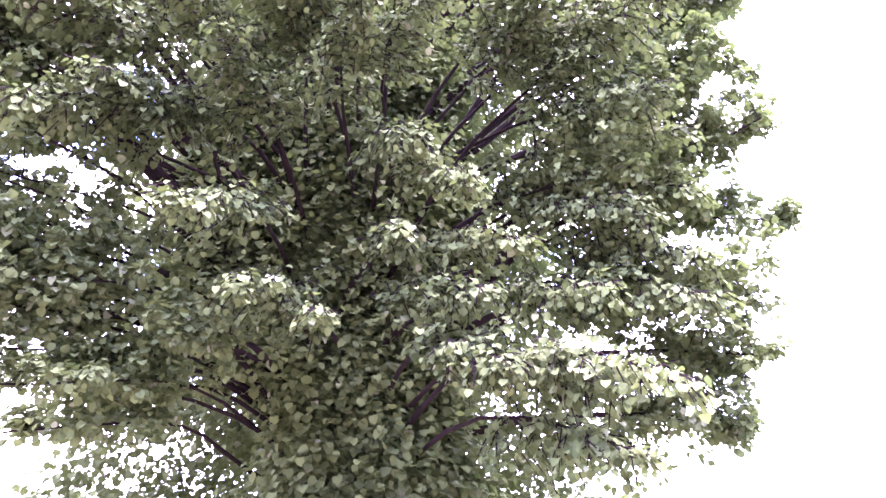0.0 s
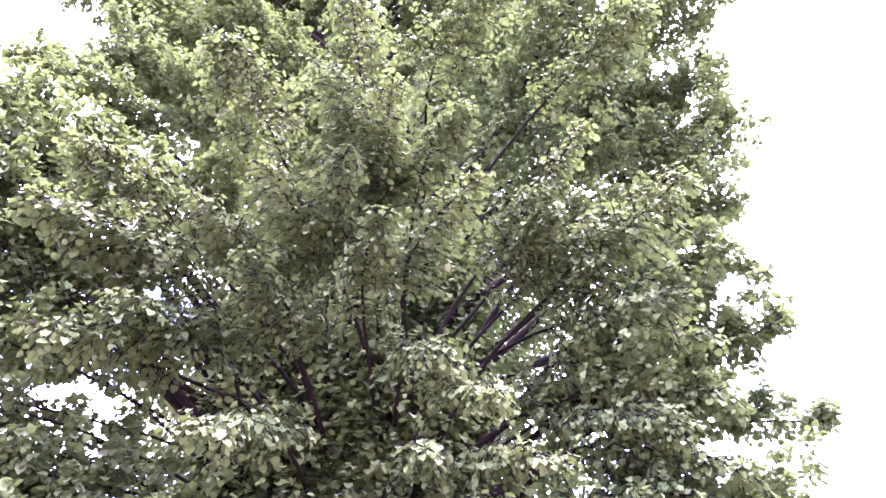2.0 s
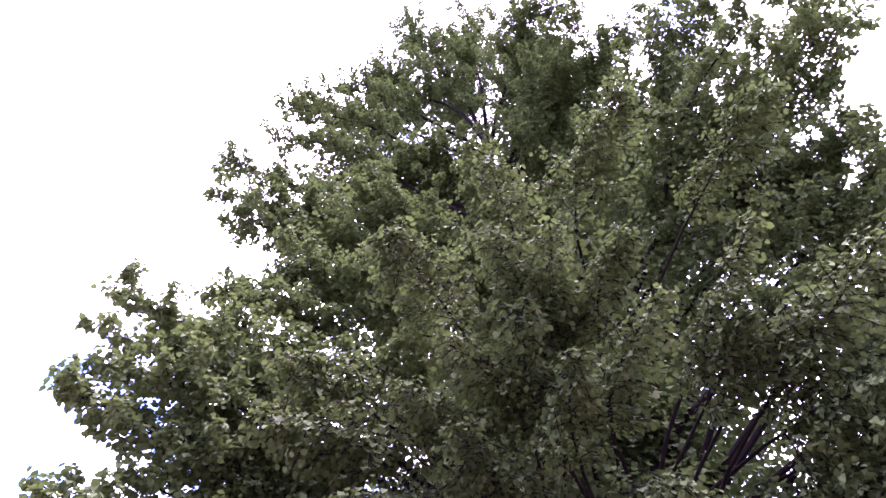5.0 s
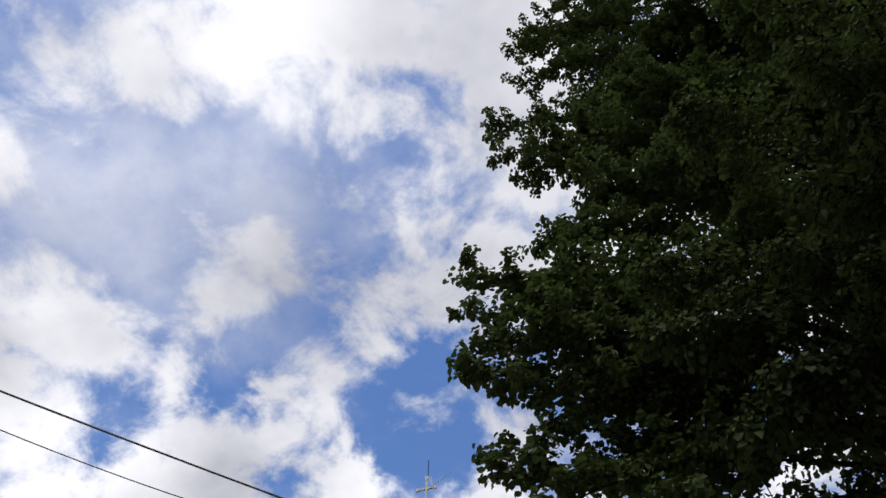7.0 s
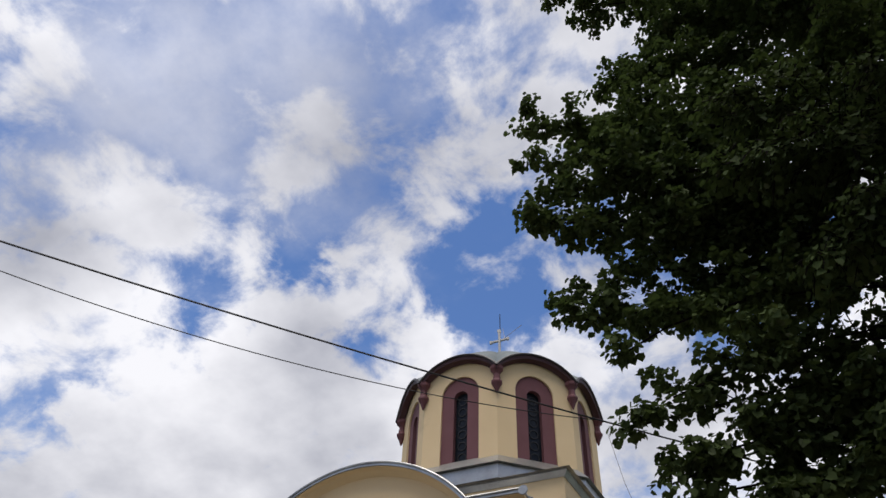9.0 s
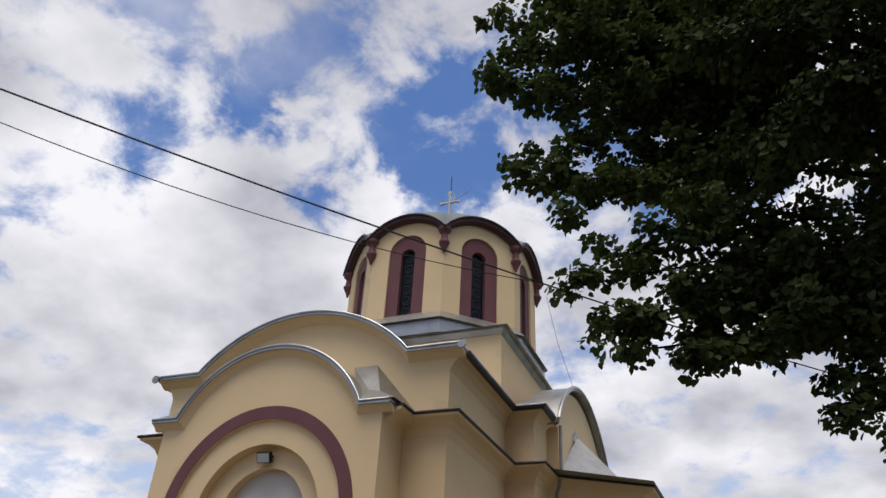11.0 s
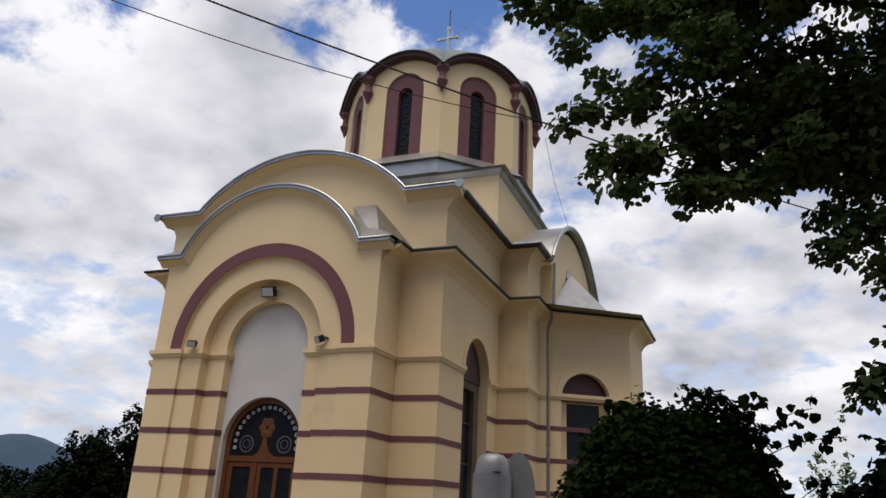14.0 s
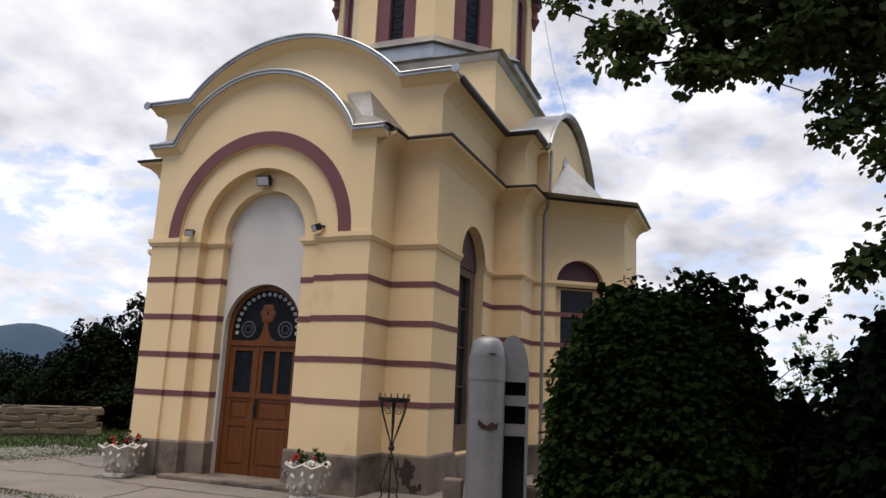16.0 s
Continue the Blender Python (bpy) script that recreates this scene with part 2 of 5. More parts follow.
def plate(outline, holes, y0, y1):
    """A slab in the xz plane between y0 and y1, with holes through it."""
    from_2d = [[Vector((x, z, 0)) for x, z in p] for p in [outline] + list(holes)]
    tris = tessellate(from_2d)
    flat = [q for p in from_2d for q in p]
    n = len(flat)
    verts = [(q.x, y0, q.y) for q in flat] + [(q.x, y1, q.y) for q in flat]
    faces = [t for t in tris] + [tuple(i + n for i in reversed(t)) for t in tris]
    k = 0
    for p in from_2d:
        c = len(p)
        for i in range(c):
            a, b = k + i, k + (i + 1) % c
            faces.append((a, b, b + n, a + n))
        k += c
    return bm_new(verts, faces)


def tessellate(polys):
    from mathutils import geometry
    return [tuple(t) for t in geometry.tessellate_polygon(polys)]


def prism(poly, z0, z1):
    n = len(poly)
    v = [(x, y, z0) for x, y in poly] + [(x, y, z1) for x, y in poly]
    f = [tuple(range(n))[::-1], tuple(range(n, 2 * n))] + [(i, (i + 1) % n, (i + 1) % n + n, i + n) for i in range(n)]
    return bm_new(v, f)


def arc(cx, cz, r, a0, a1, n=28):
    return [(cx + r * math.cos(radians(a0 + (a1 - a0) * i / n)), cz + r * math.sin(radians(a0 + (a1 - a0) * i / n))) for i in range(n + 1)]


def arch_hole(half, bottom, spring, cx=0.0, n=24):
    return [(cx - half, bottom), (cx + half, bottom)] + arc(cx, spring, half, 0, 180, n)


def normals_2d(path, closed=False):
    """Mitred unit offsets to the right of a path in a plane."""
    n, out = len(path), []
    for i in range(n):
        a, b, c = path[i - 1] if (i or closed) else None, path[i], path[(i + 1) % n] if (i < n - 1 or closed) else None
        dirs = []
        for p, q in ((a, b), (b, c)):
            if p is not None and q is not None:
                d = Vector((q[0] - p[0], q[1] - p[1])).normalized()
                dirs.append(Vector((d.y, -d.x)))
        m = sum(dirs, Vector((0, 0)))
        m = m / max(1e-6, m.length) / max(0.35, (m.normalized().dot(dirs[0]))) if m.length > 1e-6 else dirs[0]
        out.append(m)
    return out


def sweep(path, profile, closed=False, upright=True):
    """Carry a closed profile of (offset to the right, height) along a path. upright: the path lies in plan; else in the xz plane, with the height along y."""
    nm = normals_2d(path, closed)
    k, n = len(profile), len(path)
    verts = []
    for (x, y), m in zip(path, nm):
        for o, h in profile:
            px, py = x + m.x * o, y + m.y * o
            verts.append((px, py, h) if upright else (px, h, py))
    faces = []
    for i in range(n if closed else n - 1):
        j = (i + 1) % n
        faces += [(i * k + a, j * k + a, j * k + (a + 1) % k, i * k + (a + 1) % k) for a in range(k)]
    if not closed:
        faces += [tuple(range(k)), tuple(range((n - 1) * k, n * k))]
    return bm_new(verts, faces)


def pipe(points, radius, sides=8, radii=None):
    """A round bar through points."""
    pts = [Vector(p) for p in points]
    verts, faces = [], []
    ref = None
    for i, p in enumerate(pts):
        d = (pts[min(i + 1, len(pts) - 1)] - pts[max(i - 1, 0)]).normalized()
        if ref is None:
            ref = d.orthogonal().normalized()
        u = (ref - d * ref.dot(d))
        u = u.normalized() if u.length > 1e-4 else d.orthogonal().normalized()
        ref = u
        w = d.cross(u)
        r = radii[i] if radii else radius
        verts += [p + (u * math.cos(2 * math.pi * k / sides) + w * math.sin(2 * math.pi * k / sides)) * r for k in range(sides)]
    for i in range(len(pts) - 1):
        faces += [(i * sides + k, i * sides + (k + 1) % sides, (i + 1) * sides + (k + 1) % sides, (i + 1) * sides + k) for k in range(sides)]
    faces += [tuple(range(sides))[::-1], tuple(range((len(pts) - 1) * sides, len(pts) * sides))]
    return bm_new(verts, faces)


def lathe(profile, sides=24):
    verts, faces, n = [], [], len(profile)
    for k in range(sides):
        a = 2 * math.pi * k / sides
        verts += [(r * math.cos(a), r * math.sin(a), z) for r, z in profile]
    for k in range(sides):
        j = (k + 1) % sides
        faces += [(k * n + i, j * n + i, j * n + i + 1, k * n + i + 1) for i in range(n - 1)]
    bm = bm_new(verts, faces)
    bmesh.ops.remove_doubles(bm, verts=bm.verts, dist=1e-5)
    return bm


def mirror_x(path):
    return [(-x, y) for x, y in reversed(path)]


# ---- church ----
XC, YC = -0.08, 7.25                       # middle of the drum
STRIPES = (3.17, 2.545, 1.925, 1.30)
BAND = 3.815
church = thing("church", "small yellow rendered church with plum bands and an octagonal drum", "church")

# plan of the outer wall, from the door's jamb round to the rear, in three runs between openings
RUN_A = [(0.785, 0.42), (0.785, 0.25), (1.135, 0.25), (1.135, 0.06), (1.53, 0.06), (1.53, 0.0), (2.1, 0.0), (2.1, 0.81), (2.86, 0.81), (2.86, 1.95)]
RUN_B = [(2.86, 3.29), (2.86, 3.88), (3.45, 3.88), (3.45, 4.75)]
RUN_C = [(3.45, 4.75), (5.15, 5.85), (5.2, 7.6), (3.45, 8.9), (3.45, 10.75), (2.86, 10.75), (2.86, 13.2)]


def both(path):
    return [path, mirror_x(path)]


DOOR, DOOR_SPRING = 0.735, 2.40          # half width of the doorway, and where its arch springs


# front of the porch: four slabs, each set back behind the other
def horseshoe(half, spring, top):
    return [(-2.1, 0.0), (-half, 0.0)] + arc(0, spring, half, 180, 0, 36) + [(half, 0.0), (2.1, 0.0)] + top


def gable(kink, corner, z, rise, n=36):
    """Outline from right to left: a flat shoulder, a low arch, a flat shoulder."""
    r = (kink * kink + rise * rise) / (2 * rise)
    cz = z + rise - r
    a = math.degrees(math.atan2(z - cz, kink))
    return [(corner, z)] + arc(0, cz, r, a, 180 - a, n) + [(-corner, z)]


LOW_TOP = gable(1.72, 2.1, 5.45, 1.13)
part("porch_wall", plate(horseshoe(1.53, 3.89, LOW_TOP), [], 0.0, 0.06), PLASTER, church)
part("porch_wall", plate(horseshoe(1.135, 3.90, LOW_TOP), [], 0.06, 0.25), PLASTER, church)
part("porch_wall", plate(horseshoe(0.785, 3.92, LOW_TOP), [], 0.25, 0.83), PLASTER, church)
part("door_wall", plate([(-0.782, 0.0), (-DOOR, 0.0)] + arc(0, DOOR_SPRING, DOOR, 180, 0, 28) + [(DOOR, 0.0), (0.782, 0.0)] + arc(0, 3.92, 0.782, 0, 180, 28), [], 0.42, 0.70), WHITE, church, "white rendered panel round the door")
ring = [*arc(0, 3.89, 1.76, 0, 180, 40), *arc(0, 3.89, 1.535, 180, 0, 40)]
part("arch_band", plate(ring, [], -0.012, 0.05), PURPLE, church, "plum painted arch band")

# nave, transept, crossing
HIGH_TOP = gable(2.2, 2.86, 6.60, 0.97)
part("nave_wall", plate([(-2.86, 0), (2.86, 0)] + HIGH_TOP, [], 0.812, 1.1), PLASTER, church)


def side_plate(outline_yz, holes, x0, x1):
    """A slab in the yz plane."""
    bm = plate(outline_yz, holes, 0, 1)
    for v in bm.verts:
        y, t, z = v.co.x, v.co.y, v.co.z
        v.co = (x0 + (x1 - x0) * t, y, z)
    bmesh.ops.recalc_face_normals(bm, faces=bm.faces)
    return bm


for s in (1, -1):
    niche = arch_hole(0.67, 0.5, 3.82, 2.62)
    part("nave_wall", side_plate([(1.1, 0), (3.9, 0), (3.9, 6.58), (1.1, 6.58)], [niche], s * 2.86, s * 2.5), PLASTER, church)
    part("transept_wall", box(min(s * 2.3, s * 3.45), max(s * 2.3, s * 3.45), 3.88, 4.9, 0, 6.58), PLASTER, church)
    part("transept_wall", box(min(s * 2.3, s * 3.45), max(s * 2.3, s * 3.45), 8.8, 10.75, 0, 6.58), PLASTER, church)
    r = (2.85 ** 2 + 1.45 ** 2) / 2.9
    part("transept_gable", side_plate([(4.902, 5.2), (8.798, 5.2), (8.798, 6.59), (10.1, 6.59)] + [(YC + y, 6.5 + (z)) for y, z in arc(0, 1.45 - r, r, math.degrees(math.asin((r - 1.45) / r)), 180 - math.degrees(math.asin((r - 1.45) / r)), 30)] + [(4.5, 6.59), (4.902, 6.59)], [], s * 3.70, s * 3.15), PLASTER, church)
part("chancel_wall", box(-2.86, 2.86, 10.75, 13.2, 0, 6.58), PLASTER, church)
part("crossing_wall", box(-2.5, 2.5, YC - 2.5, YC + 2.5, 6.3, 8.95), PLASTER, church)
part("inner_floor", box(-2.45, 2.45, 1.15, 10.7, 0.0, 0.05), PLINTH, church)


# side windows in the niches
def niche_window(s):
    w = part("window", side_plate([(1.956, 3.74), (3.284, 3.74)] + arc(2.62, 3.82, 0.665, 0, 180, 24), [], s * 2.70, s * 2.58), MAROON, church, "maroon arched window head")
    # the jamb below the head is a darker, browner plaster than the walls
    part("window_jamb", side_plate([(1.956, 0.5), (3.284, 0.5), (3.284, 3.735), (1.956, 3.735)], [[(2.20, 0.95), (3.04, 0.95), (3.04, 3.60), (2.20, 3.60)]], s * 2.68, s * 2.56), BROWN_PLASTER, w, "dark brown plaster jamb")
    part("pane", side_plate([(2.19, 0.94), (3.05, 0.94), (3.05, 3.61), (2.19, 3.61)], [], s * 2.60, s * 2.58), GLASS, w)
    for z in (1.6, 2.3, 3.0):
        part("bar", box(min(s * 2.605, s * 2.62), max(s * 2.605, s * 2.62), 2.20, 3.04, z, z + 0.03), MAROON, w)
    # raised rim over the arch
    rim = side_plate(arc(2.62, 3.82, 0.77, 0, 180, 24) + arc(2.62, 3.82, 0.67, 180, 0, 24), [], s * 2.885, s * 2.85)
    part("window_rim", rim, PLASTER, church)


for s in (1, -1):
    niche_window(s)

# conch: a polygonal bay on either side
CONCH = [(3.45, 4.75), (5.15, 5.85), (5.2, 7.6), (3.45, 8.9)]


def face_matrix(p, q):
    """Local x along the wall from p to q, local y inwards."""
    d = Vector((q[0] - p[0], q[1] - p[1], 0))
    u = d.normalized()
    inward = Vector((-u.y, u.x, 0))
    m = Matrix.Identity(4)
    m.col[0][:3], m.col[1][:3], m.col[2][:3], m.col[3][:3] = u, inward, (0, 0, 1), (p[0], p[1], 0)
    return m, d.length


def conch(points):
    for p, q in zip(points, points[1:]):
        m, w = face_matrix(p, q)
        half = 0.52 if w > 1.9 else 0.34
        part("conch_wall", moved(plate([(0, 0), (w, 0), (w, 5.45), (0, 5.45)], [arch_hole(half, 1.0, 3.80, w * 0.5)], 0, 0.3), m), PLASTER, church)
        win = part("window", moved(plate(arch_hole(half, 1.0, 3.80, w * 0.5), [[(w * 0.5 - half + 0.16, 1.12), (w * 0.5 + half - 0.16, 1.12), (w * 0.5 + half - 0.16, 3.70), (w * 0.5 - half + 0.16, 3.70)]], 0.14, 0.2), m), PLASTER, church, "plastered arched window surround")
        part("pane", moved(plate([(w * 0.5 - half + 0.15, 1.11), (w * 0.5 + half - 0.15, 1.11), (w * 0.5 + half - 0.15, 3.71), (w * 0.5 - half + 0.15, 3.71)], [], 0.18, 0.19), m), GLASS, win)
        part("lunette", moved(plate([(w * 0.5 - half + 0.01, 3.73), (w * 0.5 + half - 0.01, 3.73)] + arc(w * 0.5, 3.80, half - 0.01, 0, 180, 24), [], 0.11, 0.136), m), MAROON, win, "maroon half-round window head")
        part("window_rim", moved(plate(arc(w * 0.5, 3.80, half + 0.13, 0, 180, 24) + arc(w * 0.5, 3.80, half, 180, 0, 24), [], -0.03, 0.01), m), PLASTER, church)


conch(CONCH)
conch(mirror_x(CONCH))

# plinth, stripes, string course and cornices, carried round the plan
for run in (RUN_A, RUN_B, RUN_C):
    for path in both(run):
        part("plinth", sweep(path, [(-0.02, 0.0), (0.05, 0.0), (0.05, 0.53), (0.035, 0.56), (-0.02, 0.565)]), PLINTH, church, "stained grey plinth")
        for z in STRIPES:
            part("stripe", sweep(path, [(-0.01, z - 0.045), (0.008, z - 0.045), (0.008, z + 0.045), (-0.01, z + 0.045)]), PURPLE, church, "plum painted stripe")
        part("string_course", sweep(path, [(-0.02, BAND - 0.07), (0.02, BAND - 0.07), (0.04, BAND - 0.02), (0.055, BAND - 0.015), (0.055, BAND + 0.055), (-0.02, BAND + 0.065)]), PLASTER, church, "moulded string course")

for path in both([(2.86, 1.95), (2.86, 3.29)]):
    part("plinth", sweep(path, [(-0.02, 0.0), (0.05, 0.0), (0.05, 0.47), (0.035, 0.49), (-0.02, 0.495)]), PLINTH, church, "stained grey plinth")

COVE = [(-0.05, -0.32), (0.0, -0.32), (0.05, -0.20), (0.12, -0.12), (0.22, -0.07), (0.24, -0.03), (-0.05, -0.03)]
SHEET = [(-0.1, -0.025), (0.26, -0.025), (0.27, 0.0), (0.26, 0.02), (-0.1, 0.06)]


def at_height(profile, z, out=1.0):
    return [(o * out, z + h) for o, h in profile]


LOW = [(2.1, 0.10), (2.1, 0.81), (2.86, 0.81), (2.86, 3.88), (3.45, 3.88), (3.45, 4.75), (5.15, 5.85), (5.2, 7.6), (3.45, 8.9), (3.45, 10.75), (2.86, 10.75), (2.86, 13.2)]
HIGHRUN = [(2.86, 0.81), (2.86, 3.88), (3.45, 3.88), (3.45, 4.62)]
for path in both(LOW):
    part("cornice", sweep(path, at_height(COVE, 5.52, 1.2)), PLASTER, church, "coved cornice")
    part("cornice_flashing", sweep(path, at_height(SHEET, 5.52, 1.2)), DARKTIN, church, "dark sheet metal flashing")
for path in both(HIGHRUN):
    part("cornice", sweep(path, at_height(COVE, 6.64, 1.2)), PLASTER, church, "coved cornice")
    part("eave_flashing", sweep(path, at_height(SHEET, 6.64, 1.2)), ZINC, church, "zinc eave flashing")
    part("gutter", sweep([(x, y) for x, y in path], [(0.27 + 0.075 * math.cos(a), 6.63 + 0.075 * math.sin(a)) for a in [math.pi + i * math.pi / 8 for i in range(9)]] + [(0.27 + 0.06 * math.cos(a), 6.63 + 0.06 * math.sin(a)) for a in [2 * math.pi - i * math.pi / 8 for i in range(9)]]), DARKTIN, church, "brown tin gutter")
for path in both(HIGHRUN):
    part("gutter_bead", sweep(path, [(0.335, 6.622), (0.352, 6.622), (0.352, 6.642), (0.335, 6.642)]), ZINC, church, "bright gutter rim")
for s in (1, -1):
    cap = lathe([(0.0, 0.0), (0.075, 0.0), (0.08, 0.012), (0.075, 0.03), (0.0, 0.03)], 20)
    part("gutter_end", moved(cap, pose(s * 3.16, 0.56, 6.65, 90, 0, 0)), ZINC, church, "round zinc gutter end")


# barrel roofs with a rolled front edge and a coved soffit
def barrel(kink, corner, z, rise, y0, y1, wall_y, name):
    out = gable(kink, corner, z, rise, 40)
    inner = gable(kink - 0.03, corner, z - 0.06, rise, 40)
    part(name, plate(out + inner[::-1], [], y0, y1), ZINC, church, "galvanised sheet roof", smooth=True)
    edge = [(x, y0, zz) for x, zz in out]
    part("roof_edge", pipe(edge, 0.024, 8), ZINC, church, "rolled bright metal roof edge", smooth=True)
    soffit = [(0.03, y0 + 0.02), (0.07, y0 + 0.03), (0.09, y0 + 0.5 * (wall_y - y0)), (0.16, wall_y - 0.004), (0.16, wall_y + 0.05), (0.03, wall_y + 0.05)]
    path = out[::-1]
    part("gable_cornice", sweep(path, soffit, upright=False), PLASTER, church, "coved gable cornice")


barrel(1.76, 2.28, 5.54, 1.14, -0.15, 0.812, 0.0, "porch_roof")
barrel(2.165, 3.13, 6.69, 0.98, 0.56, YC - 2.4, 0.81, "nave_roof")
for s in (1, -1):
    # folded sheets in the valleys beside the porch roof
    part("valley_sheet", bm_new([(s * 1.74, -0.1, 5.57), (s * 2.33, -0.1, 5.57), (s * 2.33, 0.81, 5.60), (s * 1.05, 0.81, 6.55), (s * 1.50, 0.81, 6.55), (s * 1.74, 0.81, 5.55), (s * 1.86, 0.30, 5.86), (s * 1.62, 0.36, 5.93), (s * 2.02, 0.5, 5.80)],
                                [(0, 1, 6), (1, 8, 6), (6, 8, 4), (6, 4, 7), (0, 6, 7), (0, 7, 3), (7, 4, 3), (1, 2, 8), (8, 2, 4), (2, 5, 4), (5, 3, 4), (0, 3, 5), (0, 5, 2, 1)]), ZINC, church, "folded zinc valley sheet")
    r = (2.9 ** 2 + 1.5 ** 2) / 3.0
    a0 = math.degrees(math.asin((r - 1.5) / r))
    bow = [(YC + y, 6.60 + z) for y, z in arc(0, 1.5 - r, r, a0, 180 - a0, 36)]
    bow_in = [(YC + y * 0.975, 6.54 + z) for y, z in arc(0, 1.5 - r, r, a0, 180 - a0, 36)]
    part("transept_roof", side_plate(bow + bow_in[::-1], [], s * 3.85, s * 3.12), ZINC, church, "galvanised barrel roof", smooth=True)
    part("roof_edge", pipe([(s * 3.85, y, z) for y, z in bow], 0.04, 8), ZINC, church, "rolled metal roof edge", smooth=True)
    # faceted roof over the conch
    e = [(3.75, 4.1), (5.48, 5.35), (5.53, 7.75), (3.75, 9.3)]
    mid = [(3.5 + (x - 3.5) * 0.6, 6.75 + (y - 6.75) * 0.6) for x, y in e]
    part("conch_roof", bm_new([(s * x, y, 5.53) for x, y in e] + [(s * x, y, 5.80) for x, y in mid] + [(s * 3.42, 4.1, 5.53), (s * 3.42, 9.3, 5.53), (s * 3.42, 5.3, 5.8), (s * 3.42, 8.1, 5.8)],
                              [(0, 1, 5, 4), (1, 2, 6, 5), (2, 3, 7, 6), (8, 0, 4, 10), (3, 9, 11, 7), (8, 10, 11, 9), (4, 5, 6, 7, 11, 10), (0, 8, 9, 3, 2, 1)]), ZINC, church, "low sheet metal roof")
    part("conch_cap", bm_new([(s * x, y, 5.80) for x, y in mid] + [(s * 3.78, 6.45, 6.85), (s * 3.42, 5.3, 5.8), (s * 3.42, 8.1, 5.8)], [(0, 1, 4), (1, 2, 4), (2, 3, 4), (5, 0, 4), (3, 6, 4), (5, 4, 6), (0, 5, 6, 3, 2, 1)]), ZINC, church, "faceted bright metal cap")
    part("roof_finial", bm_new([(s * 3.71, 6.25, 6.72), (s * 3.71, 6.75, 6.72), (s * 3.86, 6.45, 6.72), (s * 3.74, 6.45, 7.02)], [(0, 1, 2), (0, 1, 3), (1, 2, 3), (0, 2, 3)]), ZINC, church)
    part("transept_low_roof", bm_new([(s * 2.45, 3.75, 6.68), (s * 3.78, 3.75, 6.68), (s * 3.78, 4.55, 6.68), (s * 3.2, 4.55, 6.72), (s * 3.2, 10.0, 6.72), (s * 2.45, 10.0, 7.05), (s * 2.45, 4.6, 7.05)], [(0, 1, 2, 3, 6), (3, 4, 5, 6), (0, 6, 5, 4, 3, 2, 1)]), ZINC, church)
    part("roof_hip", bm_new([(s * 3.0, 3.85, 6.70), (s * 3.6, 3.85, 6.70), (s * 3.6, 4.5, 6.70), (s * 3.0, 4.5, 6.70), (s * 3.15, 4.2, 6.98), (s * 3.4, 4.2, 6.98)], [(0, 1, 5, 4), (1, 2, 5), (2, 3, 4, 5), (3, 0, 4), (0, 3, 2, 1)]), ZINC, church, "small folded metal hip")

# crossing roof: two low hipped tiers
sq = [(-2.5, YC - 2.5), (2.5, YC - 2.5), (2.5, YC + 2.5), (-2.5, YC + 2.5)]
part("cornice", sweep(sq, at_height([(-0.05, -0.16), (0.02, -0.16), (0.10, -0.05), (0.10, -0.02), (-0.05, -0.02)], 8.99), closed=True), ZINC, church, "zinc cornice")


def tier(poly0, z0, poly1, z1, name):
    n = len(poly0)
    part(name, bm_new([(x, y, z0) for x, y in poly0] + [(x, y, z1) for x, y in poly1], [(i, (i + 1) % n, (i + 1) % n + n, i + n) for i in range(n)] + [tuple(range(n)), tuple(range(n, 2 * n))]), ZINC, church, "sheet metal roof tier")


def octagon(r, turn=22.5):
    return [(XC + r * math.cos(radians(turn + 45 * i)), YC + r * math.sin(radians(turn + 45 * i))) for i in range(8)]


big = 2.70
tier([(x * big / 2.5, YC + (y - YC) * big / 2.5) for x, y in sq], 8.97, [(x * 0.9, YC + (y - YC) * 0.9) for x, y in sq], 9.12, "crossing_roof")
tier(octagon(2.90), 9.0, octagon(2.88), 9.36, "drum_skirt")
tier(octagon(2.98), 9.37, octagon(2.6), 9.72, "drum_skirt")

# drum: eight faces, each with a tall window, arched eaves, corbels at the corners
DR = 2.66
EAVE_LOW, EAVE_RISE = 11.95, 0.52


def bow_points(width, z, rise, n=20):
    h = width / 2
    r = (h * h + rise * rise) / (2 * rise)
    cz = z + rise - r
    a = math.degrees(math.atan2(z - cz, h))
    return [(h + r * math.cos(radians(a + (180 - 2 * a) * i / n)), cz + r * math.sin(radians(a + (180 - 2 * a) * i / n))) for i in range(n + 1)]


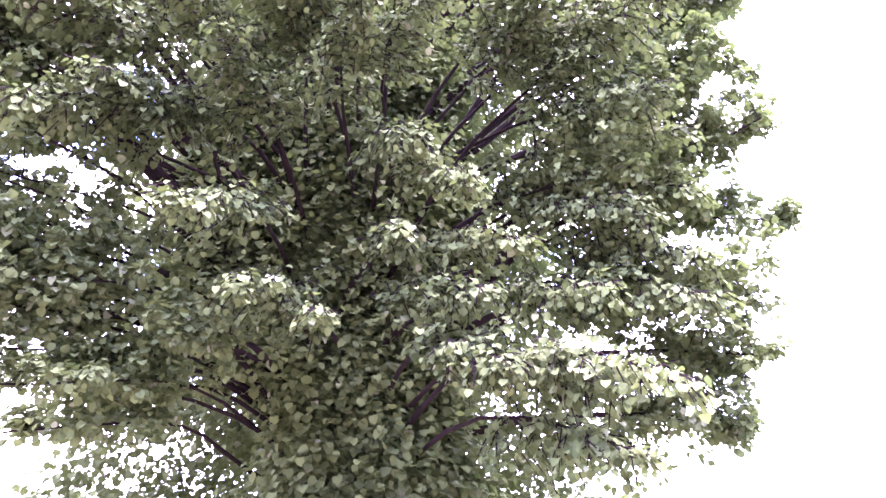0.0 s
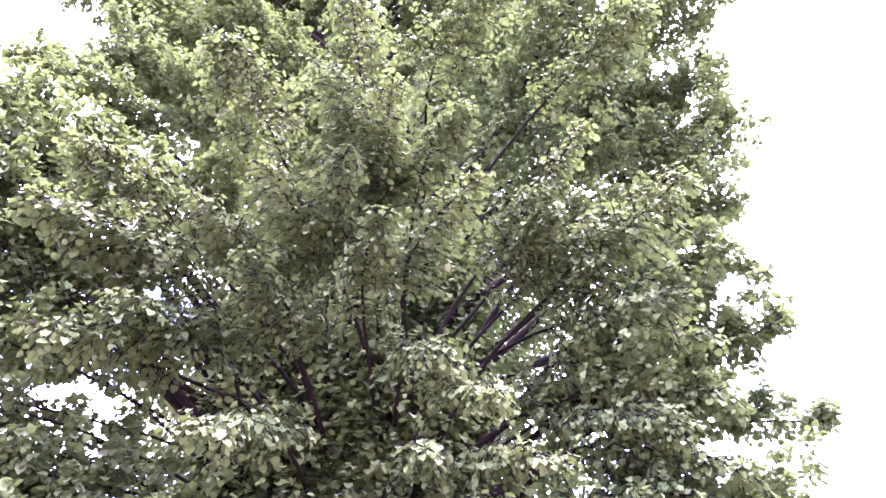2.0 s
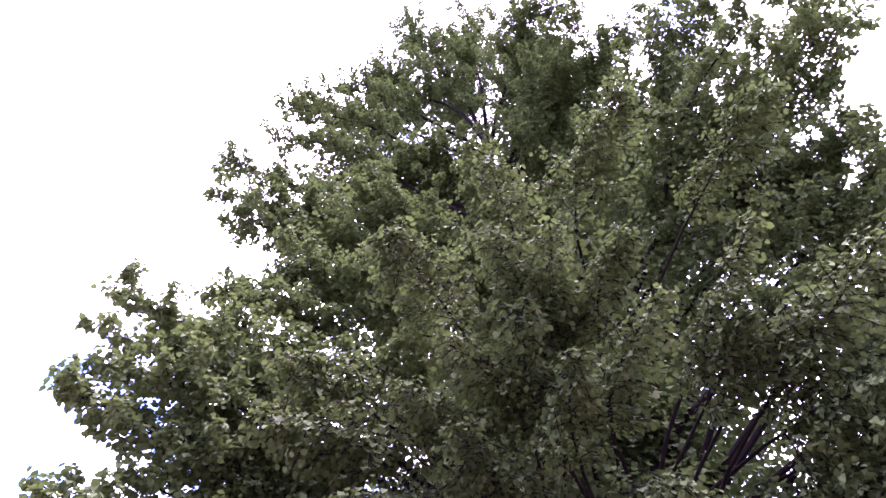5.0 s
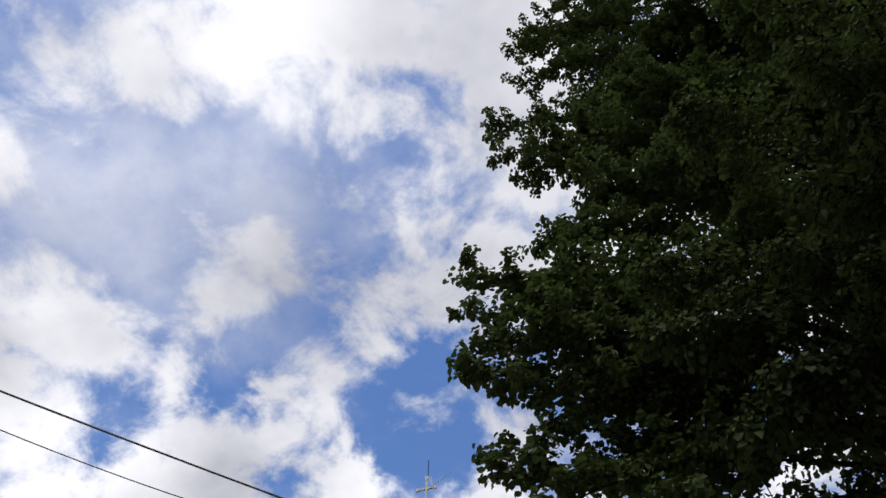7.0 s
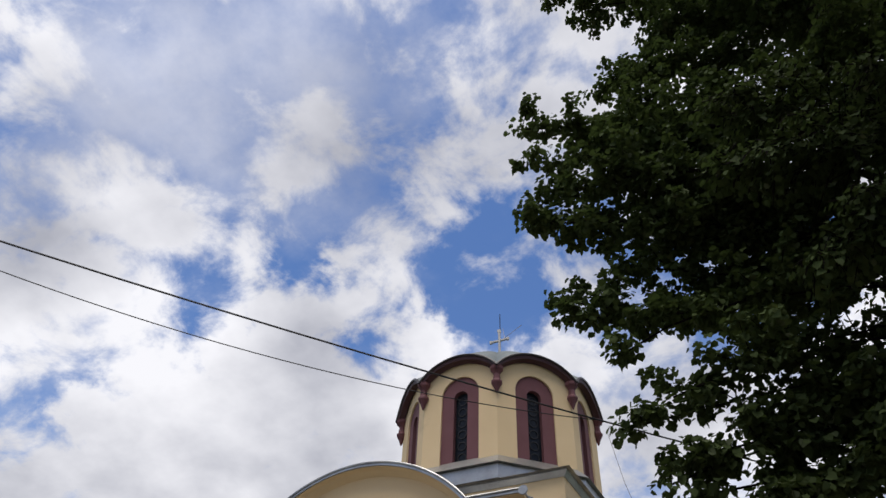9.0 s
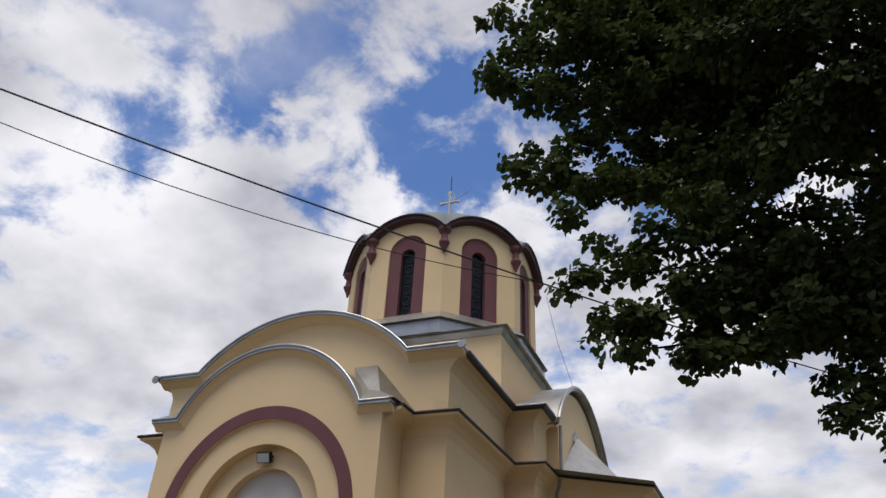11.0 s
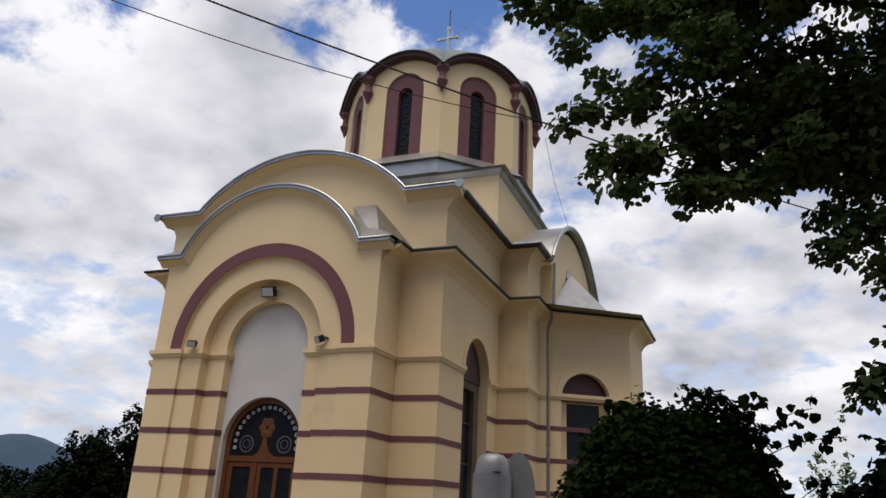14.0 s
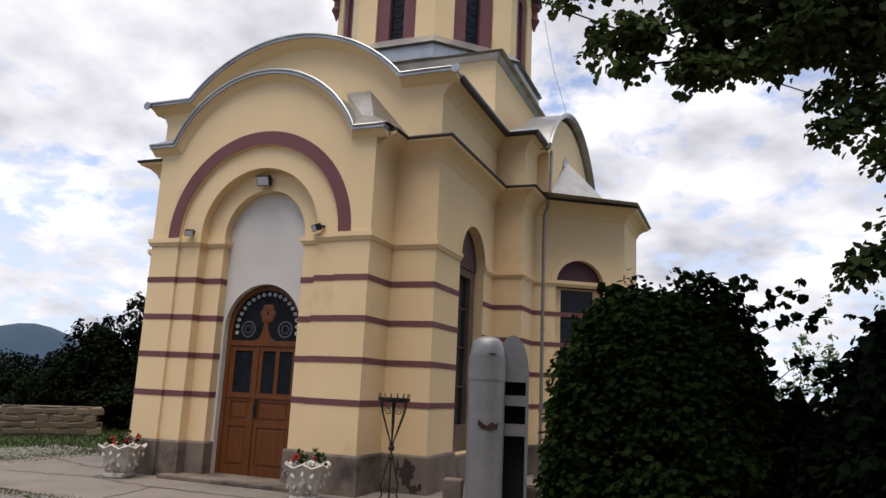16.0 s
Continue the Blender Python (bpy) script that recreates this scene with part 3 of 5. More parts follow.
for i in range(8):
    a0, a1 = 22.5 + 45 * i, 67.5 + 45 * i
    p = (XC + DR * math.cos(radians(a0)), YC + DR * math.sin(radians(a0)))
    q = (XC + DR * math.cos(radians(a1)), YC + DR * math.sin(radians(a1)))
    m, w = face_matrix(p, q)
    c = w / 2
    top = bow_points(w, EAVE_LOW - 0.02, EAVE_RISE)
    part("drum_wall", moved(plate([(0, 9.3), (w, 9.3)] + top, [arch_hole(0.52, 9.45, 11.52, c)], 0, 0.25), m), PLASTER, church)
    win = part("window", moved(plate(arch_hole(0.52, 9.45, 11.52, c), [arch_hole(0.19, 9.6, 11.45, c)], 0.05, 0.25), m), PURPLE, church, "tall plum window surround")
    part("pane", moved(plate(arch_hole(0.195, 9.6, 11.45, c), [], 0.18, 0.2), m), GLASS, win, "dark leaded glass")
    for k in range(6):
        z = 9.85 + k * 0.31
        r = lathe([(0.10, 0.0), (0.125, 0.0), (0.125, 0.012), (0.10, 0.012), (0.10, 0.0)], 10)
        part("lead_ring", moved(moved(r, pose(c, 0.172, z, 90, 0, 0)), m), IRON, win)
    # eaves: a maroon cove under a dark drip edge
    me, we = face_matrix((XC + (p[0] - XC) * 2.88 / DR, YC + (p[1] - YC) * 2.88 / DR), (XC + (q[0] - XC) * 2.88 / DR, YC + (q[1] - YC) * 2.88 / DR))
    dy = (2.88 - DR) * math.cos(radians(22.5))
    outer, inner = bow_points(we, EAVE_LOW + 0.0, EAVE_RISE + 0.02), bow_points(w, EAVE_LOW - 0.06, EAVE_RISE - 0.02)
    off = (we - w) / 2
    n = len(outer)
    rows_ = [[(x, 0.0, z + 0.05) for x, z in outer], [(x, 0.0, z) for x, z in outer], [(x, 0.02, z - 0.06) for x, z in outer],
             [(x * 0.5 + (xi + off) * 0.5, dy * 0.6, z * 0.5 + zi * 0.5 - 0.01) for (x, z), (xi, zi) in zip(outer, inner)], [(xi + off, dy - 0.03, zi) for xi, zi in inner], [(xi + off, dy + 0.05, zi + 0.2) for xi, zi in inner]]
    verts = [v for r_ in rows_ for v in r_]
    faces = [(r_ * n + k, r_ * n + k + 1, (r_ + 1) * n + k + 1, (r_ + 1) * n + k) for r_ in range(len(rows_)) for k in range(n - 1) if r_ < len(rows_) - 1]
    part("eave_cornice", moved(bm_new(verts, faces), me), MAROON, church, "maroon coved eave", smooth=True)
    part("drip_edge", moved(pipe([(x, -0.015, z + 0.06) for x, z in outer], 0.035, 6), me), DARKTIN, church, "dark drip edge")
    # dome gore
    crown = 14.36
    o3 = [me @ Vector((x, 0.0, z + 0.07)) for x, z in outer]
    gv, gf, lv = [], [], 8
    for k in range(lv + 1):
        t = k / lv
        for pt in o3:
            bulge = math.sin(t * math.pi / 2)
            gv.append((XC + (pt.x - XC) * (1 - t), YC + (pt.y - YC) * (1 - t), pt.z + (crown - pt.z) * (0.8 * t + 0.2 * bulge)))
    for k in range(lv):
        gf += [(k * n + j, k * n + j + 1, (k + 1) * n + j + 1, (k + 1) * n + j) for j in range(n - 1)]
    part("dome_gore", bm_new(gv, gf), DOME, church, "weathered grey-green dome sheet", smooth=True)
    # corbel
    cb = lathe([(0.0, -0.66), (0.02, -0.64), (0.08, -0.48), (0.145, -0.36), (0.145, -0.32), (0.10, -0.26), (0.085, -0.10), (0.12, -0.04), (0.17, 0.02), (0.18, 0.10), (0.0, 0.10)], 8)
    part("corbel", moved(cb, pose(XC + (p[0] - XC) * 1.02, YC + (p[1] - YC) * 1.02, EAVE_LOW - 0.02)), PURPLE, church, "plum drop-shaped corbel")

# cross with lightning rod
cross = part("cross", join(box(-0.032, 0.032, -0.03, 0.03, 14.5, 15.5, 0.01), box(-0.055, 0.055, -0.033, 0.033, 15.40, 15.52, 0.01), box(-0.29, 0.29, -0.028, 0.028, 15.075, 15.14, 0.01), box(-0.32, -0.24, -0.033, 0.033, 15.055, 15.16, 0.01), box(0.24, 0.32, -0.033, 0.033, 15.055, 15.16, 0.01), lathe([(0.0, 14.62), (0.16, 14.5), (0.2, 14.4), (0.0, 14.4)], 16)), WHITE, church, "white metal roof cross")
cross.location = (XC + 0.08, YC, -0.33)
rod = part("lightning_rod", pipe([(0.03, 0, 15.4), (0.03, 0, 16.05)], 0.014, 6), IRON, church, "thin lightning rod")
rod.location = (XC + 0.08, YC, -0.26)
part("lightning_wire", pipe([(0.12, YC, 15.2), (0.3, YC - 0.3, 14.6), (1.2, YC - 1.2, 14.2)], 0.008, 5), STEEL, church)
part("lightning_wire", pipe([(2.75, YC + 0.9, 11.5), (2.95, YC + 1.2, 10.2), (3.35, YC + 1.7, 8.6)], 0.007, 5), STEEL, church, "slack earthing wire")

# downpipe by the conch
part("downpipe", pipe([(3.84, 4.52, 6.50), (3.82, 4.54, 5.62)], 0.034, 10), STEEL, church, "bright steel downpipe", smooth=True)
part("downpipe", pipe([(3.78, 4.56, 5.45), (3.76, 4.58, 5.32), (3.69, 4.64, 5.20), (3.68, 4.66, 5.1), (3.68, 4.66, 0.1)], 0.036, 10), STEEL, church, "bright steel downpipe", smooth=True)
for z in (1.2, 2.8, 4.3):
    part("pipe_clip", moved(lathe([(0.036, 0), (0.048, 0), (0.048, 0.04), (0.036, 0.04), (0.036, 0)], 12), pose(3.68, 4.66, z)), STEEL, church)


# door
def double_door():
    d = thing("door", "varnished double door with glazed panes and an arched fanlight", "door", kind="")
    y, h, sp = 0.52, DOOR - 0.004, DOOR_SPRING
    part("door_frame", plate([(-h, 0.05), (0.075 - h, 0.05), (0.075 - h, 2.12), (h - 0.075, 2.12), (h - 0.075, 0.05), (h, 0.05)] + arc(0, sp, h, 0, 180, 28), [arch_hole(h - 0.085, 2.21, sp)], y, y + 0.09), WOOD, d)
    fan = part("fanlight", plate(arch_hole(h - 0.075, 2.20, sp), [], y + 0.05, y + 0.06), GLASS, d, "dark leaded fanlight")
    for k in range(19):
        a = radians(-6 + k * 192 / 18)
        rr = lathe([(0.016, 0), (0.031, 0), (0.031, 0.012), (0.016, 0.012), (0.016, 0)], 10)
        part("lead_ring", moved(rr, pose(0.585 * math.cos(a), y + 0.05, sp + 0.585 * math.sin(a), 90, 0, 0)), LENS, fan, "pale ring in the fanlight")
    for cx in (-0.36, 0.36):
        for r0, r1 in ((0.115, 0.14), (0.06, 0.075)):
            rr = lathe([(r0, 0), (r1, 0), (r1, 0.012), (r0, 0.012), (r0, 0)], 16)
            part("lead_ring", moved(rr, pose(cx, y + 0.05, 2.40, 90, 0, 0)), LEAD, fan)
    part("fan_post", plate([(-0.20, 2.20), (0.20, 2.20), (0.10, 2.27), (0.05, 2.38), (0.035, 2.50), (-0.035, 2.50), (-0.05, 2.38), (-0.10, 2.27)], [], y + 0.01, y + 0.055), WOOD, d)
    for k in range(6):
        q = radians(60 * k)
        part("fan_petal", moved(lathe([(0.0, 0.0), (0.05, 0.0), (0.07, 0.012), (0.0, 0.02)], 10), pose(0.085 * math.cos(q), y + 0.055, 2.66 + 0.10 * math.sin(q), 90, 0, 0)), WOOD, fan, "carved wooden petal")
    for x0, x1, count in ((0.078 - h, -0.115, 1), (-0.105, h - 0.078, 2)):
        ca, cb = x0 + 0.10, x1 - 0.09
        step = (cb - ca + 0.07) / count
        panes = [[(ca + step * k, 1.36), (ca + step * (k + 1) - 0.07, 1.36), (ca + step * (k + 1) - 0.07, 2.04), (ca + step * k, 2.04)] for k in range(count)]
        low = [[(ca, 0.20), (cb, 0.20), (cb, 0.82), (ca, 0.82)], [(ca, 0.92), (cb, 0.92), (cb, 1.22), (ca, 1.22)]]
        leaf = part("door_leaf", plate([(x0, 0.06), (x1, 0.06), (x1, 2.11), (x0, 2.11)], panes + low, y + 0.015, y + 0.06), WOOD, d)
        for pn in panes:
            (ax, az), (bx, bz) = pn[0], pn[2]
            part("pane", box(ax - 0.01, bx + 0.01, y + 0.035, y + 0.045, az - 0.01, bz + 0.01), GLASS, leaf, "dark glass pane")
        for pn in low:
            (ax, az), (bx, bz) = pn[0], pn[2]
            part("panel", box(ax - 0.01, bx + 0.01, y + 0.03, y + 0.05, az - 0.01, bz + 0.01), WOOD, leaf)
            part("panel", box(ax + 0.04, bx - 0.04, y + 0.02, y + 0.04, az + 0.04, bz - 0.04, 0.008), WOOD, leaf)
    part("door_rail", box(0.08 - h, h - 0.08, y + 0.0, y + 0.03, 1.27, 1.32, 0.006), WOOD, d)
    part("cover_strip", box(-0.14, -0.08, y - 0.005, y + 0.03, 0.06, 2.11, 0.006), WOOD, d)
    part("handle", join(box(-0.07, -0.03, y - 0.005, y + 0.02, 0.96, 1.26, 0.006), pipe([(-0.05, y, 1.18), (-0.05, y - 0.05, 1.17), (-0.05, y - 0.055, 1.06), (-0.05, y, 1.04)], 0.012, 8)), IRON, d, "dark iron handle plate")


double_door()
tagged(new("threshold", to_mesh(box(-1.25, 1.25, -0.22, 0.62, 0.0, 0.06, 0.012), "threshold", PLINTH)), "worn stone door step", "step", kind="structure")




def floodlight(at, turn, size=0.24):
    t = thing("floodlight", "small black floodlight fixed to the church front", "floodlight", "floodlights on the church", at=at)
    t.rotation_euler = (0, 0, radians(turn))
    s = size
    part("housing", moved(box(-s / 2, s / 2, -0.10, 0.0, -s * 0.36, s * 0.36, 0.012), pose(0, -0.08, 0, 25, 0, 0)), IRON, t)
    part("lens", moved(box(-s * 0.42, s * 0.42, -0.108, -0.098, -s * 0.29, s * 0.29), pose(0, -0.08, 0, 25, 0, 0)), LENS, t, "pale frosted glass lens")
    part("bracket", join(box(-0.02, 0.02, -0.12, 0.02, 0.0, 0.03), box(-s * 0.55, s * 0.55, -0.09, -0.07, -0.01, 0.02)), IRON, t)


floodlight((-0.03, 0.25, 4.86), 8)
floodlight((1.25, 0.04, 3.97), -30, 0.15)
floodlight((-1.33, 0.04, 3.97), 30, 0.15)

# ---- ground ----
GRASS = material("grass_soil", (0.040, 0.060, 0.014), (0.030, 0.042, 0.012), rough=0.95, scale=0.8, grain=25, spread=0.5, bump=0.5)
CONCRETE = material("worn_concrete", (0.225, 0.19, 0.155), (0.145, 0.122, 0.10), rough=0.92, scale=0.9, grain=40, spread=0.5, bump=0.3, dirt=(0.115, 0.10, 0.08), dirt_at=(0.52, 0.70), dirt_scale=1.2)
GRAVEL = material("gravel_bed", (0.26, 0.235, 0.205), (0.16, 0.145, 0.12), rough=0.95, scale=3, grain=70, bump=0.6)
HILL = material("far_hill", (0.030, 0.055, 0.085), (0.024, 0.046, 0.072), rough=1.0, scale=0.02, grain=0.3, bump=0.0)
RUBBLE = material("rubble_stone", (0.185, 0.135, 0.082), (0.085, 0.066, 0.045), rough=0.9, scale=4, grain=40, objrand=0.6, bump=0.5)
MORTAR = material("mortar", (0.19, 0.165, 0.13), rough=0.95, scale=6, bump=0.4)


def ground():
    verts = []
    edge = [-4000, -1500, -500, -150, -60] + [-40 + i * 1.6 for i in range(51)] + [60, 150, 500, 1500, 4000]
    for y in edge:
        for x in edge:
            d = max(abs(x), abs(y))
            z = -0.06 + (noise.noise((x * 0.3, y * 0.3, 0)) * 0.03 if d < 45 else 0)
            verts.append((x, y, z))
    k = len(edge)
    faces = [(r * k + c, r * k + c + 1, (r + 1) * k + c + 1, (r + 1) * k + c) for r in range(k - 1) for c in range(k - 1)]
    tagged(part("ground", bm_new(verts, faces), GRASS), "grassy ground round the church", "ground", kind="structure")


ground()


def slab(points, z, name, mat, label, cat, wobble=0.05, seed=1):
    rnd = random.Random(seed)
    out = []
    for (x0, y0), (x1, y1) in zip(points, points[1:] + points[:1]):
        d = math.hypot(x1 - x0, y1 - y0)
        k = max(1, int(d / 0.25))
        for i in range(k):
            t = i / k
            out.append((x0 + (x1 - x0) * t + rnd.uniform(-wobble, wobble), y0 + (y1 - y0) * t + rnd.uniform(-wobble, wobble)))
    return tagged(part(name, prism(out, -0.12, z), mat), label, cat, kind="structure")


# added wall, never in view, that keeps low sky light off the yard
tagged(part("low_sky_blocker", box(-32, 34, -19.4, -19.0, -0.2, 7.0), material("dark_blocker_wall", (0.075, 0.072, 0.062), (0.05, 0.05, 0.042), rough=0.95, scale=0.8, grain=20, bump=0.2)), "plain dark wall added out of view to block low sky light", "wall", kind="structure")
slab([(-4.7, -0.4), (-4.5, 2.0), (-2.3, 2.2), (-2.3, 14), (9.5, 14), (9.5, -1.6), (3.0, -2.35), (-0.2, -2.4), (-2.3, -2.25)], 0.0, "pavement", CONCRETE, "cracked concrete apron before the church", "pavement")
slab([(-9.0, -6.0), (-5.3, 0.0), (-4.8, 2.2), (-4.2, 2.6), (-3.0, 2.5), (11, 2.5), (12, -14), (-6, -14)], -0.02, "gravel", GRAVEL, "pale gravel yard", "gravel", 0.15, 2)

# ---- foliage ----
BARK = material("dark_bark", (0.012, 0.008, 0.0075), (0.006, 0.0045, 0.004), rough=1.0, spec=0.04, scale=5, grain=35, stretch=(1, 1, 0.25), bump=0.6)
LINDEN = leaf_material("linden_leaf", (0.016, 0.023, 0.009), (0.089, 0.116, 0.040), 0.18, 0.75, (0.104, 0.117, 0.062))
# climber and hedge leaves darker than real foliage: backlit shade put into the colour
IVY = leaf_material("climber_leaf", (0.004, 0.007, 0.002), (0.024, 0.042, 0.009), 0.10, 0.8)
SHADED_LEAF = leaf_material("shaded_hedge_leaf", (0.004, 0.007, 0.003), (0.010, 0.015, 0.006), 0.05, 0.85)
PALELEAF = leaf_material("acacia_leaf", (0.075, 0.12, 0.045), (0.13, 0.18, 0.075), 0.3)


def leaves(name, centres, normals, tips_, sizes, mat, parent=None, label="", fold=0.15, slim=0.47):
    """Many small heart-shaped leaves as one mesh: each is folded along its midrib."""
    c, n, d = (np.asarray(a, dtype=np.float64) for a in (centres, normals, tips_))
    d = d / np.maximum(1e-6, np.linalg.norm(d, axis=1, keepdims=True))
    w = np.cross(d, n)
    w /= np.maximum(1e-6, np.linalg.norm(w, axis=1, keepdims=True))
    n = np.cross(w, d)
    s = np.asarray(sizes)[:, None]
    base, tip = c - d * s * 0.42, c + d * s * 0.52 - n * s * 0.10
    lo = -d * s * 0.32 + n * s * fold
    hi = d * s * 0.16 + n * s * fold * 0.7
    v = np.stack([base, c + lo + w * s * slim * 0.92, c + hi + w * s * slim * 0.92, tip, c + hi - w * s * slim * 0.92, c + lo - w * s * slim * 0.92], 1).reshape(-1, 3)
    k = len(c)
    o = (np.arange(k) * 6)[:, None]
    loops = np.concatenate([o + np.array([[0, 1, 2, 3]]), o + np.array([[0, 3, 4, 5]])], 1).reshape(-1)
    me = bpy.data.meshes.new(name)
    me.vertices.add(len(v))
    me.vertices.foreach_set("co", v.astype(np.float32).reshape(-1))
    me.loops.add(len(loops))
    me.loops.foreach_set("vertex_index", loops.astype(np.int32))
    me.polygons.add(2 * k)
    me.polygons.foreach_set("loop_start", (np.arange(2 * k) * 4).astype(np.int32))
    me.update(calc_edges=True)
    me.materials.append(mat)
    ob = new(name, me)
    if parent:
        ob.parent = parent
    return tagged(ob, label, kind="stuff")


def clump_leaves(rng, clumps, per, size, droop=0.55, flat=0.75):
    """Leaves gathered in loose tufts: clumps is (centre, radius, outward)."""
    C, N, D, S = [], [], [], []
    for centre, radius, outward in clumps:
        k = max(4, int(per * rng.uniform(0.7, 1.3)))
        p = rng.normal(size=(k, 3))
        p /= np.linalg.norm(p, axis=1, keepdims=True)
        r = radius * rng.uniform(0.15, 1.0, size=(k, 1)) ** 0.6
        p[:, 2] *= flat
        C.append(np.asarray(centre) + p * r)
        up = np.array([0, 0, 1.0])
        N.append(up * 0.7 + p * 0.5 + np.asarray(outward) * 0.5 + rng.normal(size=(k, 3)) * 0.28)
        D.append(p * 0.7 + np.asarray(outward) * 0.35 - up * droop + rng.normal(size=(k, 3)) * 0.45)
        S.append(rng.uniform(size * 0.65, size * 1.2, size=k))
    return np.concatenate(C), np.concatenate(N), np.concatenate(D), np.concatenate(S)


# limbs of the tree: end of the limb from the foot of the trunk, and how far its twigs spread
SIDE_LIMBS = [
    (-4.34, -1.46, 4.50, 0.26),
    (-4.02, -1.31, 4.85, 0.36),
    (-4.03, -1.51, 4.09, 0.36),
    (-4.38, -1.57, 3.91, 0.25),
    (-4.15, -1.53, 3.54, 0.28),
    (-3.98, -1.45, 3.49, 0.25),
    (-3.63, -1.37, 3.46, 0.28),
    (-3.21, -1.28, 3.55, 0.32),
    (-2.84, -1.11, 3.34, 0.26),
    (-2.63, -1.05, 3.25, 0.26),
    (-2.63, -0.95, 2.92, 0.22),
    (-2.91, -1.11, 3.11, 0.20),
    (-3.62, -1.37, 3.38, 0.16),
    (-2.82, -0.92, 2.30, 0.09),
    (-3.87, -1.39, 3.75, 0.40),
    (-3.44, -1.27, 3.80, 0.45),
    (-2.98, -1.20, 3.71, 0.45),
    (-3.31, -1.27, 3.99, 0.55),
    (-2.91, -1.31, 3.99, 0.55),
    (-2.59, -1.05, 3.66, 0.50),
    (-3.71, -1.38, 4.34, 0.50),
    (-3.47, -1.27, 4.85, 0.60),
    (-2.43, -0.88, 3.40, 0.28),
    (-3.69, -1.12, 5.63, 0.60),
]
LOW_LIMBS = [
    (1.44, -2.56, 14.79, 0.70),
    (1.83, -3.20, 15.05, 0.70),
    (2.25, -4.27, 9.62, 0.70),
    (2.39, -4.93, 10.83, 0.70),
    (-2.50, -1.26, 3.13, 0.25),
]
FRONT_LIMBS = [
    (-0.95, -3.34, 5.60, 0.45),
    (-0.26, -3.79, 6.08, 0.38),
    (-0.96, -3.36, 6.41, 0.38),
    (-1.56, -3.34, 6.32, 0.43),
    (-1.92, -3.15, 6.47, 0.56),
    (-1.70, -2.86, 5.92, 0.50),
    (-2.10, -2.50, 5.93, 0.50),
    (-2.43, -2.25, 5.62, 0.45),
    (-2.09, -2.28, 5.22, 0.45),
    (-2.66, -1.92, 4.94, 0.47),
    (-3.02, -1.72, 4.70, 0.50),
    (-3.37, -1.89, 5.48, 0.56),
    (-3.23, -1.97, 6.09, 0.56),
    (-1.42, -2.92, 5.37, 0.40),
    (-0.58, -2.81, 4.34, 0.40),
    (-0.86, -2.68, 4.65, 0.45),
    (-0.91, -2.50, 4.01, 0.34),
    (-0.29, -2.91, 3.89, 0.38),
    (-0.46, -2.74, 3.60, 0.43),
    (-1.28, -2.15, 3.51, 0.34),
    (0.14, -3.14, 3.59, 0.40),
    (-1.72, -2.04, 3.63, 0.40),
    (-2.18, -2.02, 4.10, 0.47),
]
SKIRT_LIMBS = [
    (0.40, -3.40, 5.93, 0.56),
    (0.40, -3.59, 4.94, 0.56),
    (0.32, -4.07, 5.60, 0.56),
    (0.86, -2.76, 5.02, 0.47),
    (0.87, -3.46, 4.87, 0.45),
    (0.96, -3.37, 4.47, 0.50),
    (0.93, -3.30, 3.97, 0.50),
    (0.58, -3.22, 4.21, 0.50),
    (-0.13, -3.18, 5.84, 0.43),
    (0.90, -3.38, 3.58, 0.45),
    (-0.10, -3.68, 2.79, 0.47),
    (-0.05, -3.14, 2.92, 0.50),
    (-0.43, -2.84, 3.09, 0.47),
    (0.12, -3.18, 2.56, 0.47),
    (-1.99, -3.48, 7.10, 0.54),
    (-2.63, -2.72, 6.95, 0.56),
    (-0.66, -3.91, 8.27, 0.67),
    (0.47, -4.35, 7.84, 0.56),
]
HIGH_LIMBS = [
    (-1.44, -2.49, 9.72, 0.42),
    (-1.39, -2.09, 10.29, 0.50),
    (1.92, -3.62, 6.83, 0.60),
    (2.06, -3.97, 7.81, 0.85),
    (2.28, -4.89, 10.03, 0.85),
    (1.84, -3.95, 11.92, 1.00),
    (-0.16, -1.43, 21.49, 1.20),
    (-2.46, -0.19, 19.70, 0.90),
    (-1.44, -0.16, 14.15, 1.00),
    (1.19, -1.49, 13.49, 1.00),
    (-3.42, 0.79, 14.28, 0.90),
    (2.04, -2.55, 10.95, 1.00),
    (-0.17, 0.02, 19.57, 1.20),
    (0.59, -2.80, 17.74, 1.10),
    (-4.03, 0.16, 16.82, 0.70),
    (1.78, -4.88, 12.22, 0.90),
    (-1.64, -0.72, 22.57, 0.95),
    (0.77, -1.91, 16.55, 1.00),
    (1.88, -3.53, 8.62, 0.80),
]
